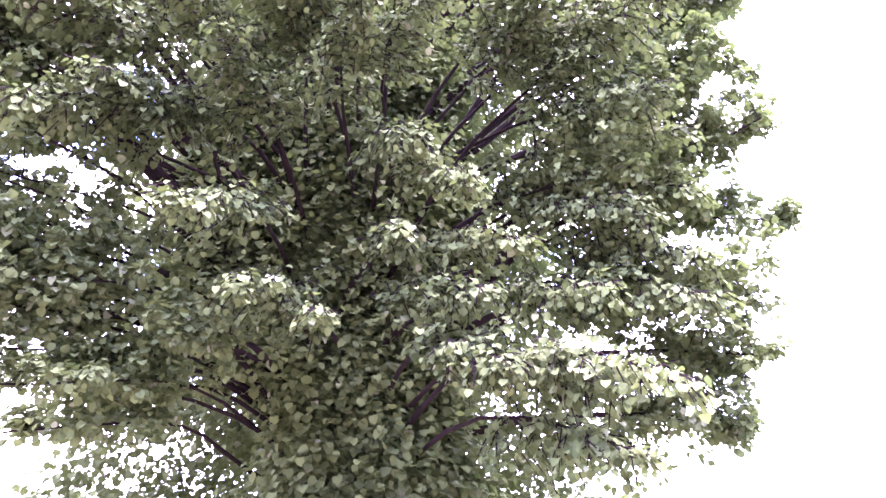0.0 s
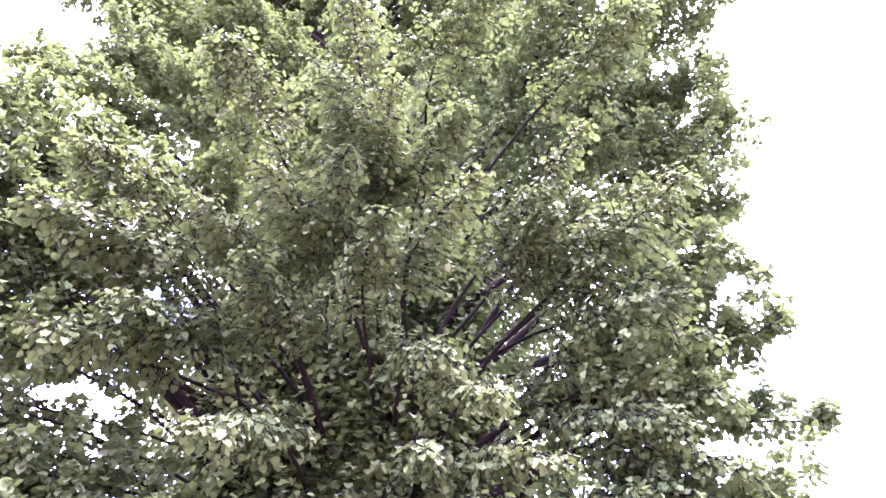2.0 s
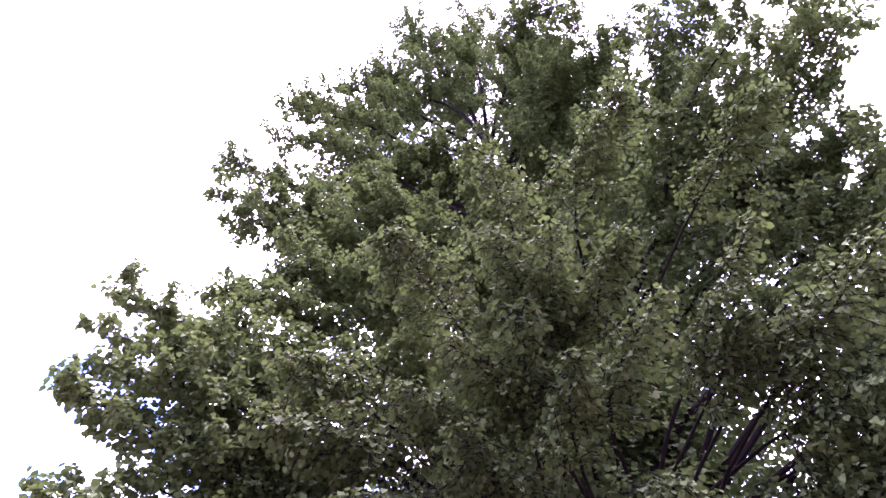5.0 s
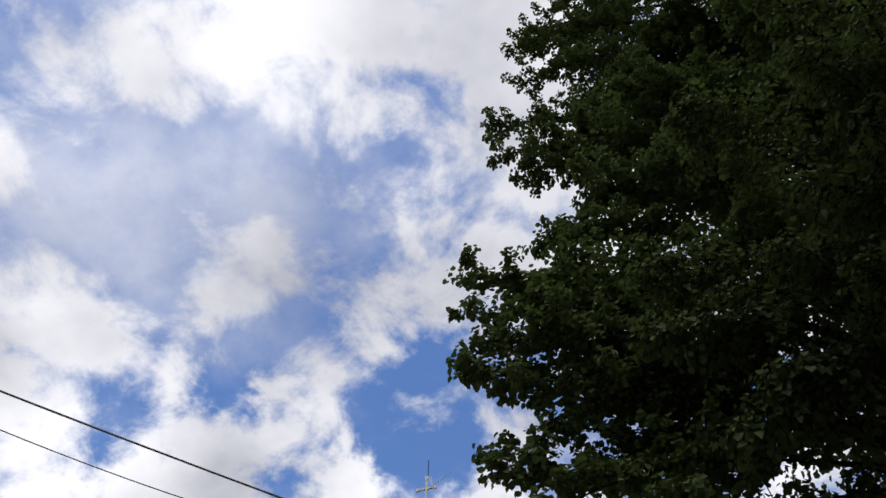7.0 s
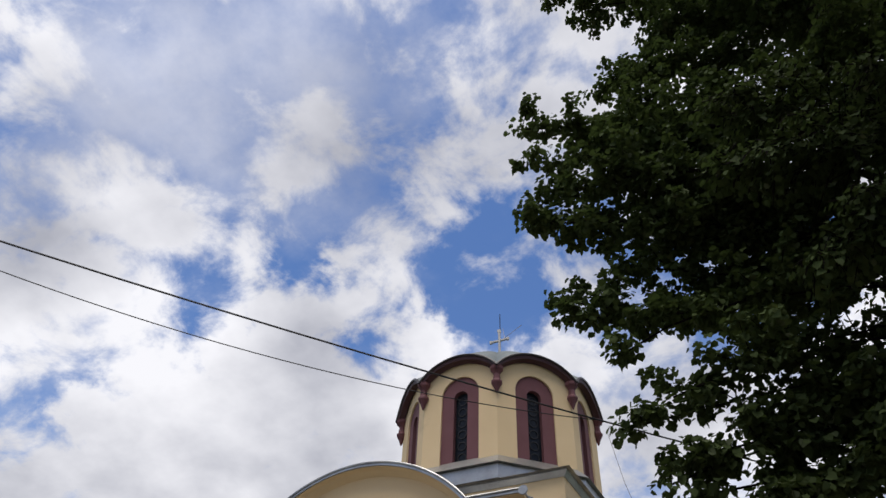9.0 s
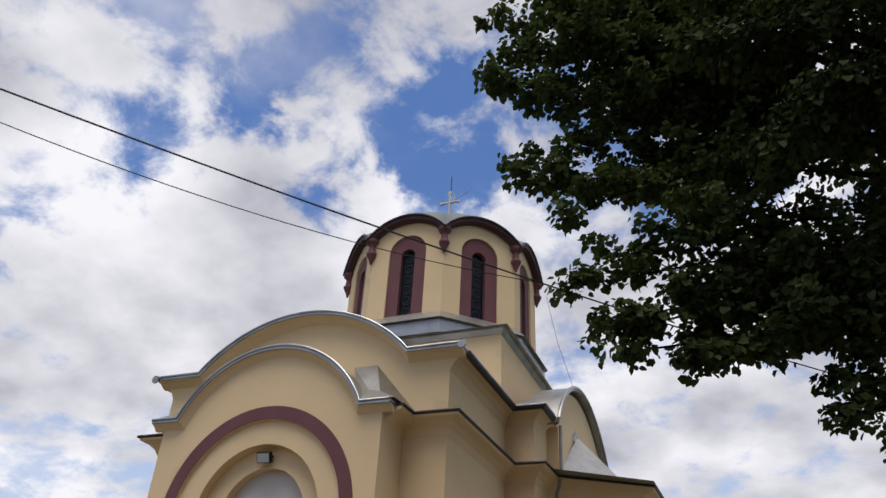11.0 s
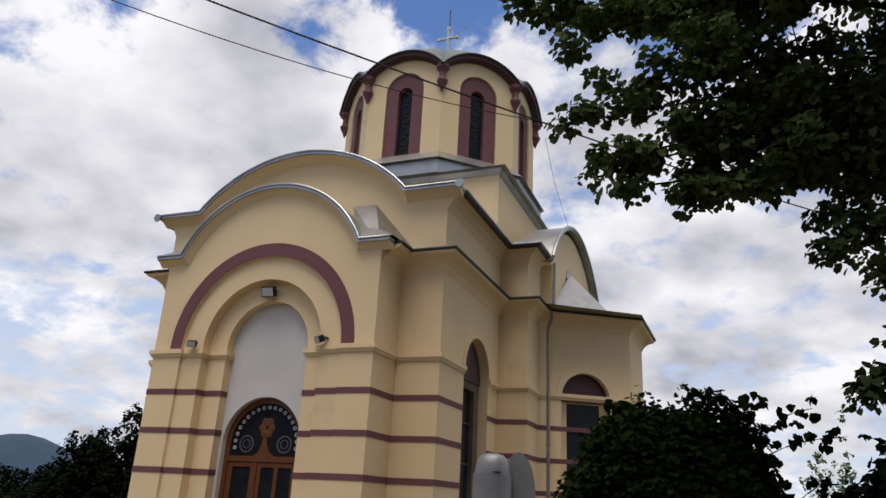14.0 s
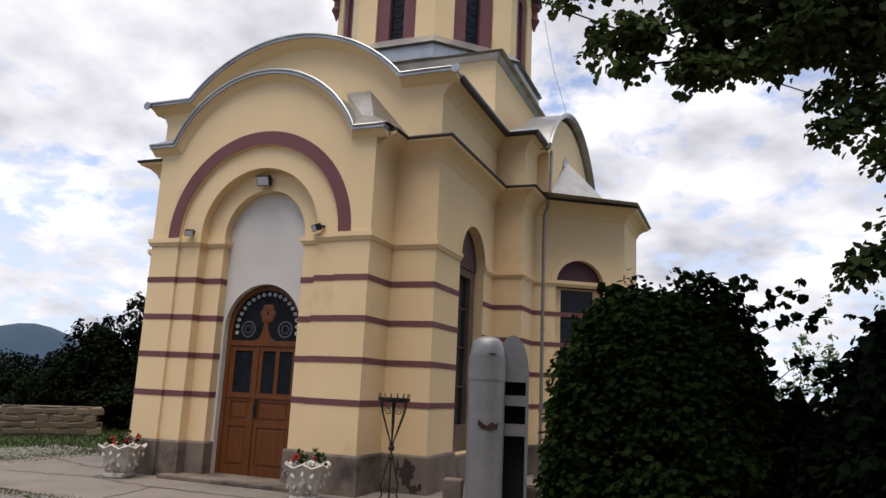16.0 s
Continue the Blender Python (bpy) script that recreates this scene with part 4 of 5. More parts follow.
MIDDLE_LIMBS = [
    (-4.93, -1.58, 7.12, 0.45),
    (-4.74, -1.41, 6.69, 0.50),
    (-4.86, -1.56, 5.87, 0.42),
    (-4.71, -1.51, 6.17, 0.42),
    (-4.70, -1.50, 5.07, 0.34),
    (-4.52, -1.35, 5.89, 0.45),
    (-4.64, -1.49, 4.86, 0.34),
    (-4.03, -0.95, 8.18, 0.55),
    (-4.39, -1.22, 6.80, 0.50),
    (-4.24, -1.29, 5.41, 0.50),
    (-3.93, -1.14, 6.06, 0.60),
    (-4.14, -1.07, 7.40, 0.50),
    (-4.61, -0.45, 11.28, 0.60),
    (-4.84, -0.50, 12.35, 0.45),
    (-4.32, -0.49, 10.72, 0.60),
    (-3.42, -0.81, 8.97, 0.70),
    (-3.87, -0.43, 11.10, 0.70),
    (-3.26, -1.11, 7.08, 0.70),
    (-3.19, -1.32, 5.87, 0.60),
    (-2.66, -1.28, 8.49, 0.60),
    (-2.59, -0.88, 11.14, 0.80),
    (-2.55, -1.50, 6.72, 0.55),
    (-1.65, -1.88, 8.02, 0.50),
]
FLANK_LIMBS = [
    (-4.30, -0.08, 14.29, 0.70),
    (-4.39, -0.10, 15.93, 0.50),
    (-3.13, -0.12, 17.69, 0.75),
    (0.56, -2.27, 14.59, 0.90),
    (0.91, -3.11, 15.45, 0.90),
    (1.81, -3.62, 5.28, 0.60),
    (2.07, -3.45, 4.49, 0.30),
    (1.97, -3.49, 5.32, 0.38),
    (1.72, -3.19, 3.87, 0.60),
    (1.67, -3.11, 3.42, 0.62),
    (1.58, -2.95, 2.96, 0.60),
    (1.96, -3.71, 6.75, 0.50),
    (1.36, -3.38, 5.62, 0.60),
    (1.19, -3.28, 4.54, 0.55),
    (1.19, -3.28, 6.78, 0.60),
    (1.11, -3.13, 3.79, 0.50),
    (1.75, -5.56, 10.37, 0.60),
    (-1.91, -1.48, 3.49, 0.45),
    (2.09, -4.06, 8.62, 0.50),
    (1.79, -3.57, 7.39, 0.70),
    (1.54, -3.29, 8.61, 0.80),
    (1.86, -3.49, 6.08, 0.50),
    (1.71, -3.41, 6.16, 0.50),
    (0.55, -3.21, 4.57, 0.50),
]


def bend(p, q, sag, rnd, n=9):
    p, q = Vector(p), Vector(q)
    out = []
    side = Vector((rnd.uniform(-1, 1), rnd.uniform(-1, 1), 0)) * (q - p).length * 0.06
    for i in range(n):
        t = i / (n - 1)
        out.append(p.lerp(q, t) + Vector((0, 0, sag)) * math.sin(t * math.pi) + side * math.sin(t * 2 * math.pi))
    return out


def big_tree(foot):
    rnd, rng = random.Random(11), np.random.default_rng(11)
    tree = thing("tree", "tall old linden tree with dense drooping leafy boughs", "tree", at=foot)
    stem = [Vector((0, 0, -0.2)), Vector((0.02, 0.02, 1.0)), Vector((-0.05, 0.05, 2.5)), Vector((0.05, 0.0, 4.5)), Vector((-0.02, -0.05, 7.0)), Vector((0.1, -0.1, 10.0)), Vector((0.0, -0.2, 13.5)), Vector((-0.1, -0.3, 17.0))]
    part("trunk", pipe(stem, 0.3, 14, [0.42, 0.34, 0.29, 0.23, 0.15, 0.10, 0.06, 0.02]), BARK, tree, smooth=True)
    fork = [Vector((0.0, 0.0, 2.8)), Vector((0.45, -0.1, 4.6)), Vector((0.75, -0.25, 6.6)), Vector((0.9, -0.4, 9.0)), Vector((1.0, -0.5, 11.5))]
    part("stem", pipe(fork, 0.2, 12, [0.20, 0.17, 0.14, 0.09, 0.03]), BARK, tree, smooth=True)
    # the far side of the crown, out of sight, is drawn at random
    far = []
    for i in range(16):
        a, h = radians(rnd.uniform(20, 130)), rnd.uniform(3.0, 15.0)
        r = rnd.uniform(2.6, 3.9) * (1 - max(0, h - 7) * 0.05)
        far.append((r * math.cos(a), r * math.sin(a), h, 0.8))
    clumps, twigs, leaf = [], [], ([], [], [], [])
    up = Vector((0, 0, 1))

    def sprig(p, d, length, size):
        """A twig from p along d that bends down under its leaves, which hang to either side of it."""
        side = d.cross(up)
        side = side.normalized() if side.length > 0.05 else Vector((1, 0, 0))
        q = p + d * length - up * rnd.uniform(0.15, 0.55) * length
        mid = p + d * length * 0.55 - up * 0.08 * length
        twigs.append((p, mid)), twigs.append((mid, q))
        k = max(3, int(length / 0.024))
        for j in range(k):
            u = (j + 0.6) / k
            c = p.lerp(mid, u / 0.55) if u < 0.55 else mid.lerp(q, (u - 0.55) / 0.45)
            sgn = 1 if j % 2 else -1
            hang = rnd.uniform(0.01, 0.05)
            leaf[0].append(c + side * sgn * rnd.uniform(0.02, 0.055) - up * hang + Vector((rnd.gauss(0, 0.012), rnd.gauss(0, 0.012), rnd.gauss(0, 0.012))))
            leaf[1].append(up * 0.62 + d * 0.55 + side * sgn * 0.30 + Vector((rnd.gauss(0, 0.22), rnd.gauss(0, 0.22), rnd.gauss(0, 0.16))))
            leaf[2].append(d * 0.5 + side * sgn * 0.55 - up * rnd.uniform(0.25, 1.1) + Vector((rnd.gauss(0, 0.2), rnd.gauss(0, 0.2), rnd.gauss(0, 0.2))))
            leaf[3].append(size * rnd.uniform(0.62, 1.22))

    sprays = set(FRONT_LIMBS + SKIRT_LIMBS)
    everything = SIDE_LIMBS + LOW_LIMBS + FRONT_LIMBS + SKIRT_LIMBS + MIDDLE_LIMBS + FLANK_LIMBS + HIGH_LIMBS + far
    for x, y, z, spread in everything:
        tip = Vector((x, y, z))
        reach = math.hypot(x, y)
        z0 = max(1.9, min(z - 0.45 * reach if z > 5 else z - 0.05 * reach, 15.5))
        axis = Vector((0, 0, z0))
        for a, b in zip(stem, stem[1:]):
            if a.z <= z0 <= b.z:
                axis = a.lerp(b, (z0 - a.z) / (b.z - a.z))
        hanging = (x, y, z, spread) in sprays
        path = bend(axis, tip, (0.19 if hanging else 0.12) * reach, rnd)
        part("limb", pipe(path, 0.05, 8, [max(0.007, (0.034 if hanging else 0.026 if z < 5.6 and x < -2.2 else 0.06 if z < 8 else 0.05) * (1 - i / 8.3)) for i in range(9)]), BARK, tree, smooth=True)
        out = Vector((x, y, 0.25 * reach)).normalized()
        near_side = -(0.5 * x + 0.86 * y) / reach > 0.35 and z < 9.5
        if not hanging:
            bare = 0.66 if near_side else 0.38
            count = int((9 if z < 5.4 and x < -1.2 else 13 if z < 7.5 else 25) * (0.7 + spread))
            for k in range(count):
                t = bare + (1 - bare) * (k + rnd.random()) / count
                i = min(7, int(t * 8))
                p = path[i].lerp(path[i + 1], t * 8 - i)
                v = Vector((rnd.gauss(0, 1), rnd.gauss(0, 1), rnd.gauss(0.35, 0.6)))
                v = (v - out * v.dot(out) * 0.5 + out * 0.7).normalized()
                q = p + v * spread * rnd.uniform(0.6, 1.15) * (1.2 - 0.8 * max(0.0, t - 0.35))
                twigs.append((p, q))
                steps = max(3, int((q - p).length / 0.12))
                for j in range(steps):
                    u = 0.15 + 0.85 * (j + 1) / steps
                    clumps.append((p.lerp(q, u) + Vector((rnd.gauss(0, 0.02), rnd.gauss(0, 0.02), rnd.gauss(0, 0.02))), rnd.uniform(0.09, 0.15) * (1.15 - 0.35 * u), (v + out) * 0.5))
            # leaves crowd along the outer half of the limb into a plume
            for k in range(int((7 if z < 5.4 and x < -1.2 else 34) + 26 * spread)):
                t = 1 - (0.34 if near_side else 0.55) * rnd.random() ** 0.8
                i = min(7, int(t * 8))
                p = path[i].lerp(path[i + 1], t * 8 - i)
                w = (0.09 + 0.75 * (1 - t)) * (0.45 + spread)
                g = Vector((rnd.gauss(0, w * 0.45), rnd.gauss(0, w * 0.45), rnd.gauss(-0.15 * w, w * 0.42)))
                clumps.append((p + g, rnd.uniform(0.09, 0.14), (g.normalized() + out) * 0.5))
            clumps.append((tip, 0.12, out))
            continue
        bare, size = 0.64, 0.054
        span = (1 - bare) * (path[-1] - path[0]).length
        count = int(span / 0.026)
        for k in range(count):
            t = bare + (1 - bare) * ((k + rnd.random()) / count) ** 0.8
            i = min(7, int(t * 8))
            p = path[i].lerp(path[i + 1], t * 8 - i)
            along = (path[i + 1] - path[i]).normalized()
            side = along.cross(up).normalized() * (1 if k % 2 else -1)
            d = (along * rnd.uniform(0.35, 0.9) + side * rnd.uniform(0.3, 1.0) + up * rnd.gauss(-0.05, 0.42)).normalized()
            length = spread * rnd.uniform(0.5, 1.0) * (1.15 - 0.75 * (t - bare) / (1 - bare))
            sprig(p, d, length, size)
            for m in range(1 + int(length / 0.2)):
                u = rnd.uniform(0.25, 0.85)
                e = (d + Vector((rnd.gauss(0, 0.7), rnd.gauss(0, 0.7), rnd.gauss(-0.2, 0.4)))).normalized()
                sprig(p + d * length * u - up * 0.16 * length * u * u, e, length * rnd.uniform(0.35, 0.6), size)
        for k in range(4):
            sprig(tip, ((path[-1] - path[-2]).normalized() + Vector((rnd.gauss(0, 0.5), rnd.gauss(0, 0.5), rnd.gauss(0, 0.4)))).normalized(), 0.16, size)
    # inner growth between neighbouring limbs
    pts = [Vector(e[:3]) for e in LOW_LIMBS + FRONT_LIMBS + SKIRT_LIMBS + MIDDLE_LIMBS + FLANK_LIMBS + HIGH_LIMBS + far]
    inner = []
    for i in range(3800):
        a = rnd.choice(pts)
        near = sorted(pts, key=lambda b: (b - a).length_squared)[1:6]
        m = a.lerp(rnd.choice(near), rnd.random())
        facing = -(0.5 * m.x + 0.86 * m.y) / max(0.1, math.hypot(m.x, m.y))
        s = 0.12 + (0.24 if facing > 0.3 and m.z < 8.5 else 0.68) * rnd.random() ** 0.75
        inner.append((Vector((m.x * s, m.y * s, m.z - 0.3 * math.hypot(m.x, m.y) * (1 - s) + rnd.uniform(-0.25, 0.25))), rnd.uniform(0.25, 0.42), Vector((m.x, m.y, 0)).normalized() * 0.6))
    # the crown goes on behind the trunk
    for i in range(3400):
        a, r, h = radians(rnd.uniform(-30, 150)), 0.3 + 2.4 * rnd.random() ** 0.7, rnd.uniform(2.6, 15.5)
        inner.append((Vector((r * math.cos(a), r * math.sin(a), h)), rnd.uniform(0.28, 0.48), Vector((math.cos(a), math.sin(a), 0)) * 0.6))
    tagged(part("twig_growth", join_pipes(twigs, 0.006), BARK, tree), kind="stuff")
    c, n, d, s = clump_leaves(rng, clumps, 24, 0.056)
    c, n, d, s = (np.concatenate([a, np.array(b)]) for a, b in zip((c, n, d, s), leaf))
    leaves("crown", c, n, d, s, LINDEN, tree, "mid-green linden leaves")
    c, n, d, s = clump_leaves(rng, inner, 36, 0.078)
    leaves("inner_crown", c, n, d, s, LINDEN, tree, "shaded inner linden leaves")
    return tree


def join_pipes(pairs, r):
    """Thin three-sided sticks, one mesh."""
    verts, faces = [], []
    for p, q in pairs:
        d = (q - p).normalized()
        u = d.orthogonal().normalized()
        w = d.cross(u)
        k = len(verts)
        for e, rr in ((p, r), (q, r * 0.35)):
            verts += [e + (u * math.cos(a) + w * math.sin(a)) * rr for a in (0, 2.09, 4.19)]
        faces += [(k, k + 1, k + 4, k + 3), (k + 1, k + 2, k + 5, k + 4), (k + 2, k, k + 3, k + 5)]
    me = bpy.data.meshes.new("tmp")
    me.from_pydata([tuple(v) for v in verts], [], faces)
    bm = bmesh.new()
    bm.from_mesh(me)
    bpy.data.meshes.remove(me)
    return bm


big_tree((10.55, -4.07, 0))


def shrub(foot, rx, ry, height, label, mat, size, count, per, seed, name="shrub", category="shrub", core=0.0, squareness=2.6, lumpy=0.16, sprays=(), stems=5):
    """A mound of leaves on stems. Its outline is a blunt, lumpy oval."""
    rnd, rng = random.Random(seed), np.random.default_rng(seed)
    sh = thing(name, label, category, at=foot)
    clumps, tufts, twigs = [], [], []
    for i in range(count):
        a, h = rnd.uniform(0, 2 * math.pi), rnd.random() ** 0.85
        fall = (1 - h ** squareness) ** (1 / squareness)
        bump = 1 + lumpy * noise.noise((math.cos(a) * 2.3, math.sin(a) * 2.3, h * 3 + seed)) * 2
        r = fall * bump * (1 - rnd.random() ** 2 * 0.45)
        q = Vector((rx * r * math.cos(a), ry * r * math.sin(a), height * h * bump))
        clumps.append((q, rnd.uniform(0.6, 1.1) * size * 2.2, Vector((math.cos(a), math.sin(a), 0.35))))
        if rnd.random() < 0.3:
            twigs.append((Vector((q.x * 0.4, q.y * 0.4, q.z * 0.75)), q))
    for x, y, z0, dx, dy, z1, k in sprays:
        p, q = Vector((x, y, z0)), Vector((x + dx, y + dy, z1))
        pts = bend(p, q, 0.08, rnd, k)
        twigs += list(zip(pts, pts[1:]))
        for e in pts[1:]:
            for m in range(2):
                tufts.append((e + Vector((rnd.gauss(0, 0.05), rnd.gauss(0, 0.05), rnd.gauss(-0.02, 0.05))), size * 0.6, Vector((0, 0, 0.2))))
    for i in range(stems):
        a = rnd.uniform(0, 6.28)
        part("stem", pipe([(0.12 * math.cos(a), 0.12 * math.sin(a), -0.1), (0.3 * rx * math.cos(a), 0.3 * ry * math.sin(a), height * 0.4), (0.55 * rx * math.cos(a), 0.55 * ry * math.sin(a), height * 0.8)], 0.03, 6, [0.04, 0.03, 0.012]), BARK, sh)
    tagged(part("twig_growth", join_pipes(twigs, 0.007), BARK, sh), kind="stuff")
    c, n, d, s = clump_leaves(rng, clumps, per, size, 0.6, 0.9)
    if tufts:
        c, n, d, s = (np.concatenate(p) for p in zip((c, n, d, s), clump_leaves(rng, tufts, 4, size * 1.35, 0.9, 0.9)))
    leaves("foliage", c, n, d, s, mat, sh)
    return sh


shrub((6.60, -3.55, 0), 0.90, 0.80, 2.34, "dense green climbing shrub beside the church, shade put into its leaf colour", IVY, 0.056, 3600, 16, 3, lumpy=0.07, squareness=3.0, sprays=[(0.45, 0, 2.15, 0.25, 0, 2.50, 6), (0.5, 0.1, 2.05, 0.55, 0.1, 2.46, 7), (0.55, -0.1, 1.95, 0.66, 0.05, 2.22, 8), (0.75, 0, 1.65, 0.45, 0, 1.90, 6), (-0.35, 0, 2.2, -0.05, 0, 2.48, 5)])
shrub((8.60, -4.2, 0), 0.98, 0.9, 2.05, "low leafy shrub under the tree, its shade put into the leaf colour", SHADED_LEAF, 0.085, 1300, 16, 5)
shrub((7.70, -3.0, 0), 0.60, 0.55, 1.36, "low leafy shrub beside the climber, shade put into its leaf colour", SHADED_LEAF, 0.075, 1100, 16, 6)
for i, (x, y, h) in enumerate([(7.7, 5.2, 2.0), (8.2, 4.4, 2.15), (8.9, 5.6, 2.4), (9.6, 4.8, 2.6)]):
    shrub((x, y, 0), 0.55, 0.55, h, "feathery pale green young acacia", PALELEAF, 0.06, 170, 12, 20 + i, "sapling", "sapling", squareness=1.4, lumpy=0.4, stems=2)
for i, (x, y, rx, h) in enumerate([(-9.3, 7.9, 1.15, 3.2), (-10.4, 7.1, 1.0, 2.6), (-12.4, 7.6, 2.0, 1.9), (-15.5, 5.9, 2.4, 1.85), (-19.0, 4.0, 2.6, 2.0), (-13.5, 11.0, 2.4, 1.9), (-7.6, 12.0, 2.0, 2.9), (-17.5, 8.8, 2.4, 1.9)]):
    shrub((x, y, 0), rx, rx, h, "broad-leaved hedge bush behind the stone wall, shade put into its leaf colour", SHADED_LEAF, 0.11, 900, 13, 40 + i, "bush", "bush", squareness=2.0, lumpy=0.3, sprays=[(0.1, 0, 2.6, 0.5, 0.3, 3.75, 8), (-0.2, 0, 2.5, -0.2, 0.2, 3.3, 7), (0.4, 0, 2.3, 0.6, 0.4, 3.4, 8)] if i == 0 else ())
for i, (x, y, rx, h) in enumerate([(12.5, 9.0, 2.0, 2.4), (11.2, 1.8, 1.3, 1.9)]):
    shrub((x, y, 0), rx, rx, h, "leafy bush at the edge of the yard, shade put into its leaf colour", SHADED_LEAF, 0.12, 700, 13, 60 + i, "bush", "bush", squareness=2.0, lumpy=0.3)


# ---- hill on the horizon ----
def hill():
    verts, faces, nx, ny = [], [], 60, 8
    for j in range(ny):
        for i in range(nx):
            u, v = i / (nx - 1), j / (ny - 1)
            az = radians(-75 + 60 * u)
            d = 1500 + 500 * v
            prof = 70 * math.exp(-((u - 0.41) / 0.07) ** 2) + 40 * math.exp(-((u - 0.30) / 0.13) ** 2) + 42 * math.exp(-((u - 0.60) / 0.10) ** 2) + 12
            z = prof * math.sin(v * math.pi) * 1.0 + noise.noise((u * 9, v * 3, 0)) * 4
            verts.append((math.sin(az) * d, math.cos(az) * d, z - 6))
    faces = [(r * nx + c, r * nx + c + 1, (r + 1) * nx + c + 1, (r + 1) * nx + c) for r in range(ny - 1) for c in range(nx - 1)]
    tagged(part("backdrop_hill", bm_new(verts, faces), HILL, smooth=True), "distant blue wooded hill on the horizon", "hill", kind="structure")


hill()


# ---- rubble wall ----
def stone_mesh(rnd, sx, sy, sz):
    bm = box(-sx / 2, sx / 2, -sy / 2, sy / 2, -sz / 2, sz / 2)
    for v in bm.verts:
        v.co += Vector((rnd.uniform(-1, 1) * sx * 0.12, rnd.uniform(-1, 1) * sy * 0.08, rnd.uniform(-1, 1) * sz * 0.14))
    bmesh.ops.bevel(bm, geom=bm.edges[:], offset=min(sx, sz) * 0.12, segments=1, affect="EDGES")
    return to_mesh(bm, "stone", RUBBLE)


def stone_wall(p, q, height):
    rnd = random.Random(8)
    w = thing("stone_wall", "low rubble stone garden wall", "wall", at=(p[0], p[1], 0))
    w.rotation_euler = (0, 0, math.atan2(q[1] - p[1], q[0] - p[0]))
    length = math.hypot(q[0] - p[0], q[1] - p[1])
    part("core", box(0.0, length, -0.16, 0.16, -0.1, height - 0.03), MORTAR, w)
    meshes = [stone_mesh(rnd, 0.30 + 0.05 * (k % 4), 0.12, 0.17) for k in range(8)]
    z = 0.06
    while z < height:
        x = rnd.uniform(0, 0.15)
        while x < length:
            for sgn in (1, -1):
                o = new("stone", rnd.choice(meshes))
                o.parent = w
                o.scale = (rnd.uniform(0.65, 1.25), 1.0, rnd.uniform(0.7, 1.25))
                o.location = (x, sgn * 0.128, z + rnd.uniform(-0.02, 0.02))
                o.rotation_euler = (rnd.uniform(-0.06, 0.06), rnd.uniform(-0.12, 0.12), rnd.uniform(-0.05, 0.05))
            x += rnd.uniform(0.30, 0.44)
        z += 0.165
    x = 0.2
    while x < length:
        o = new("stone", rnd.choice(meshes))
        o.parent = w
        o.scale = (1.35, 2.5, 0.28)
        o.location = (x, 0, height + 0.0)
        o.rotation_euler = (0, rnd.uniform(-0.05, 0.05), rnd.uniform(-0.1, 0.1))
        x += 0.44


stone_wall((-8.34, 5.31), (-13.2, -0.8), 0.66)


# ---- planters ----
GLAZE = material("white_cast_stone", (0.62, 0.57, 0.50), (0.40, 0.36, 0.30), rough=0.75, scale=6, grain=45, bump=0.4, dirt=(0.16, 0.13, 0.10), dirt_at=(0.52, 0.68), dirt_scale=7)
SOIL = material("potting_soil", (0.03, 0.022, 0.016), rough=1.0, scale=20, bump=0.8)
PETAL = material("red_petal", (0.55, 0.02, 0.012), (0.40, 0.012, 0.01), rough=0.6, scale=30, island=0.6, bump=0)


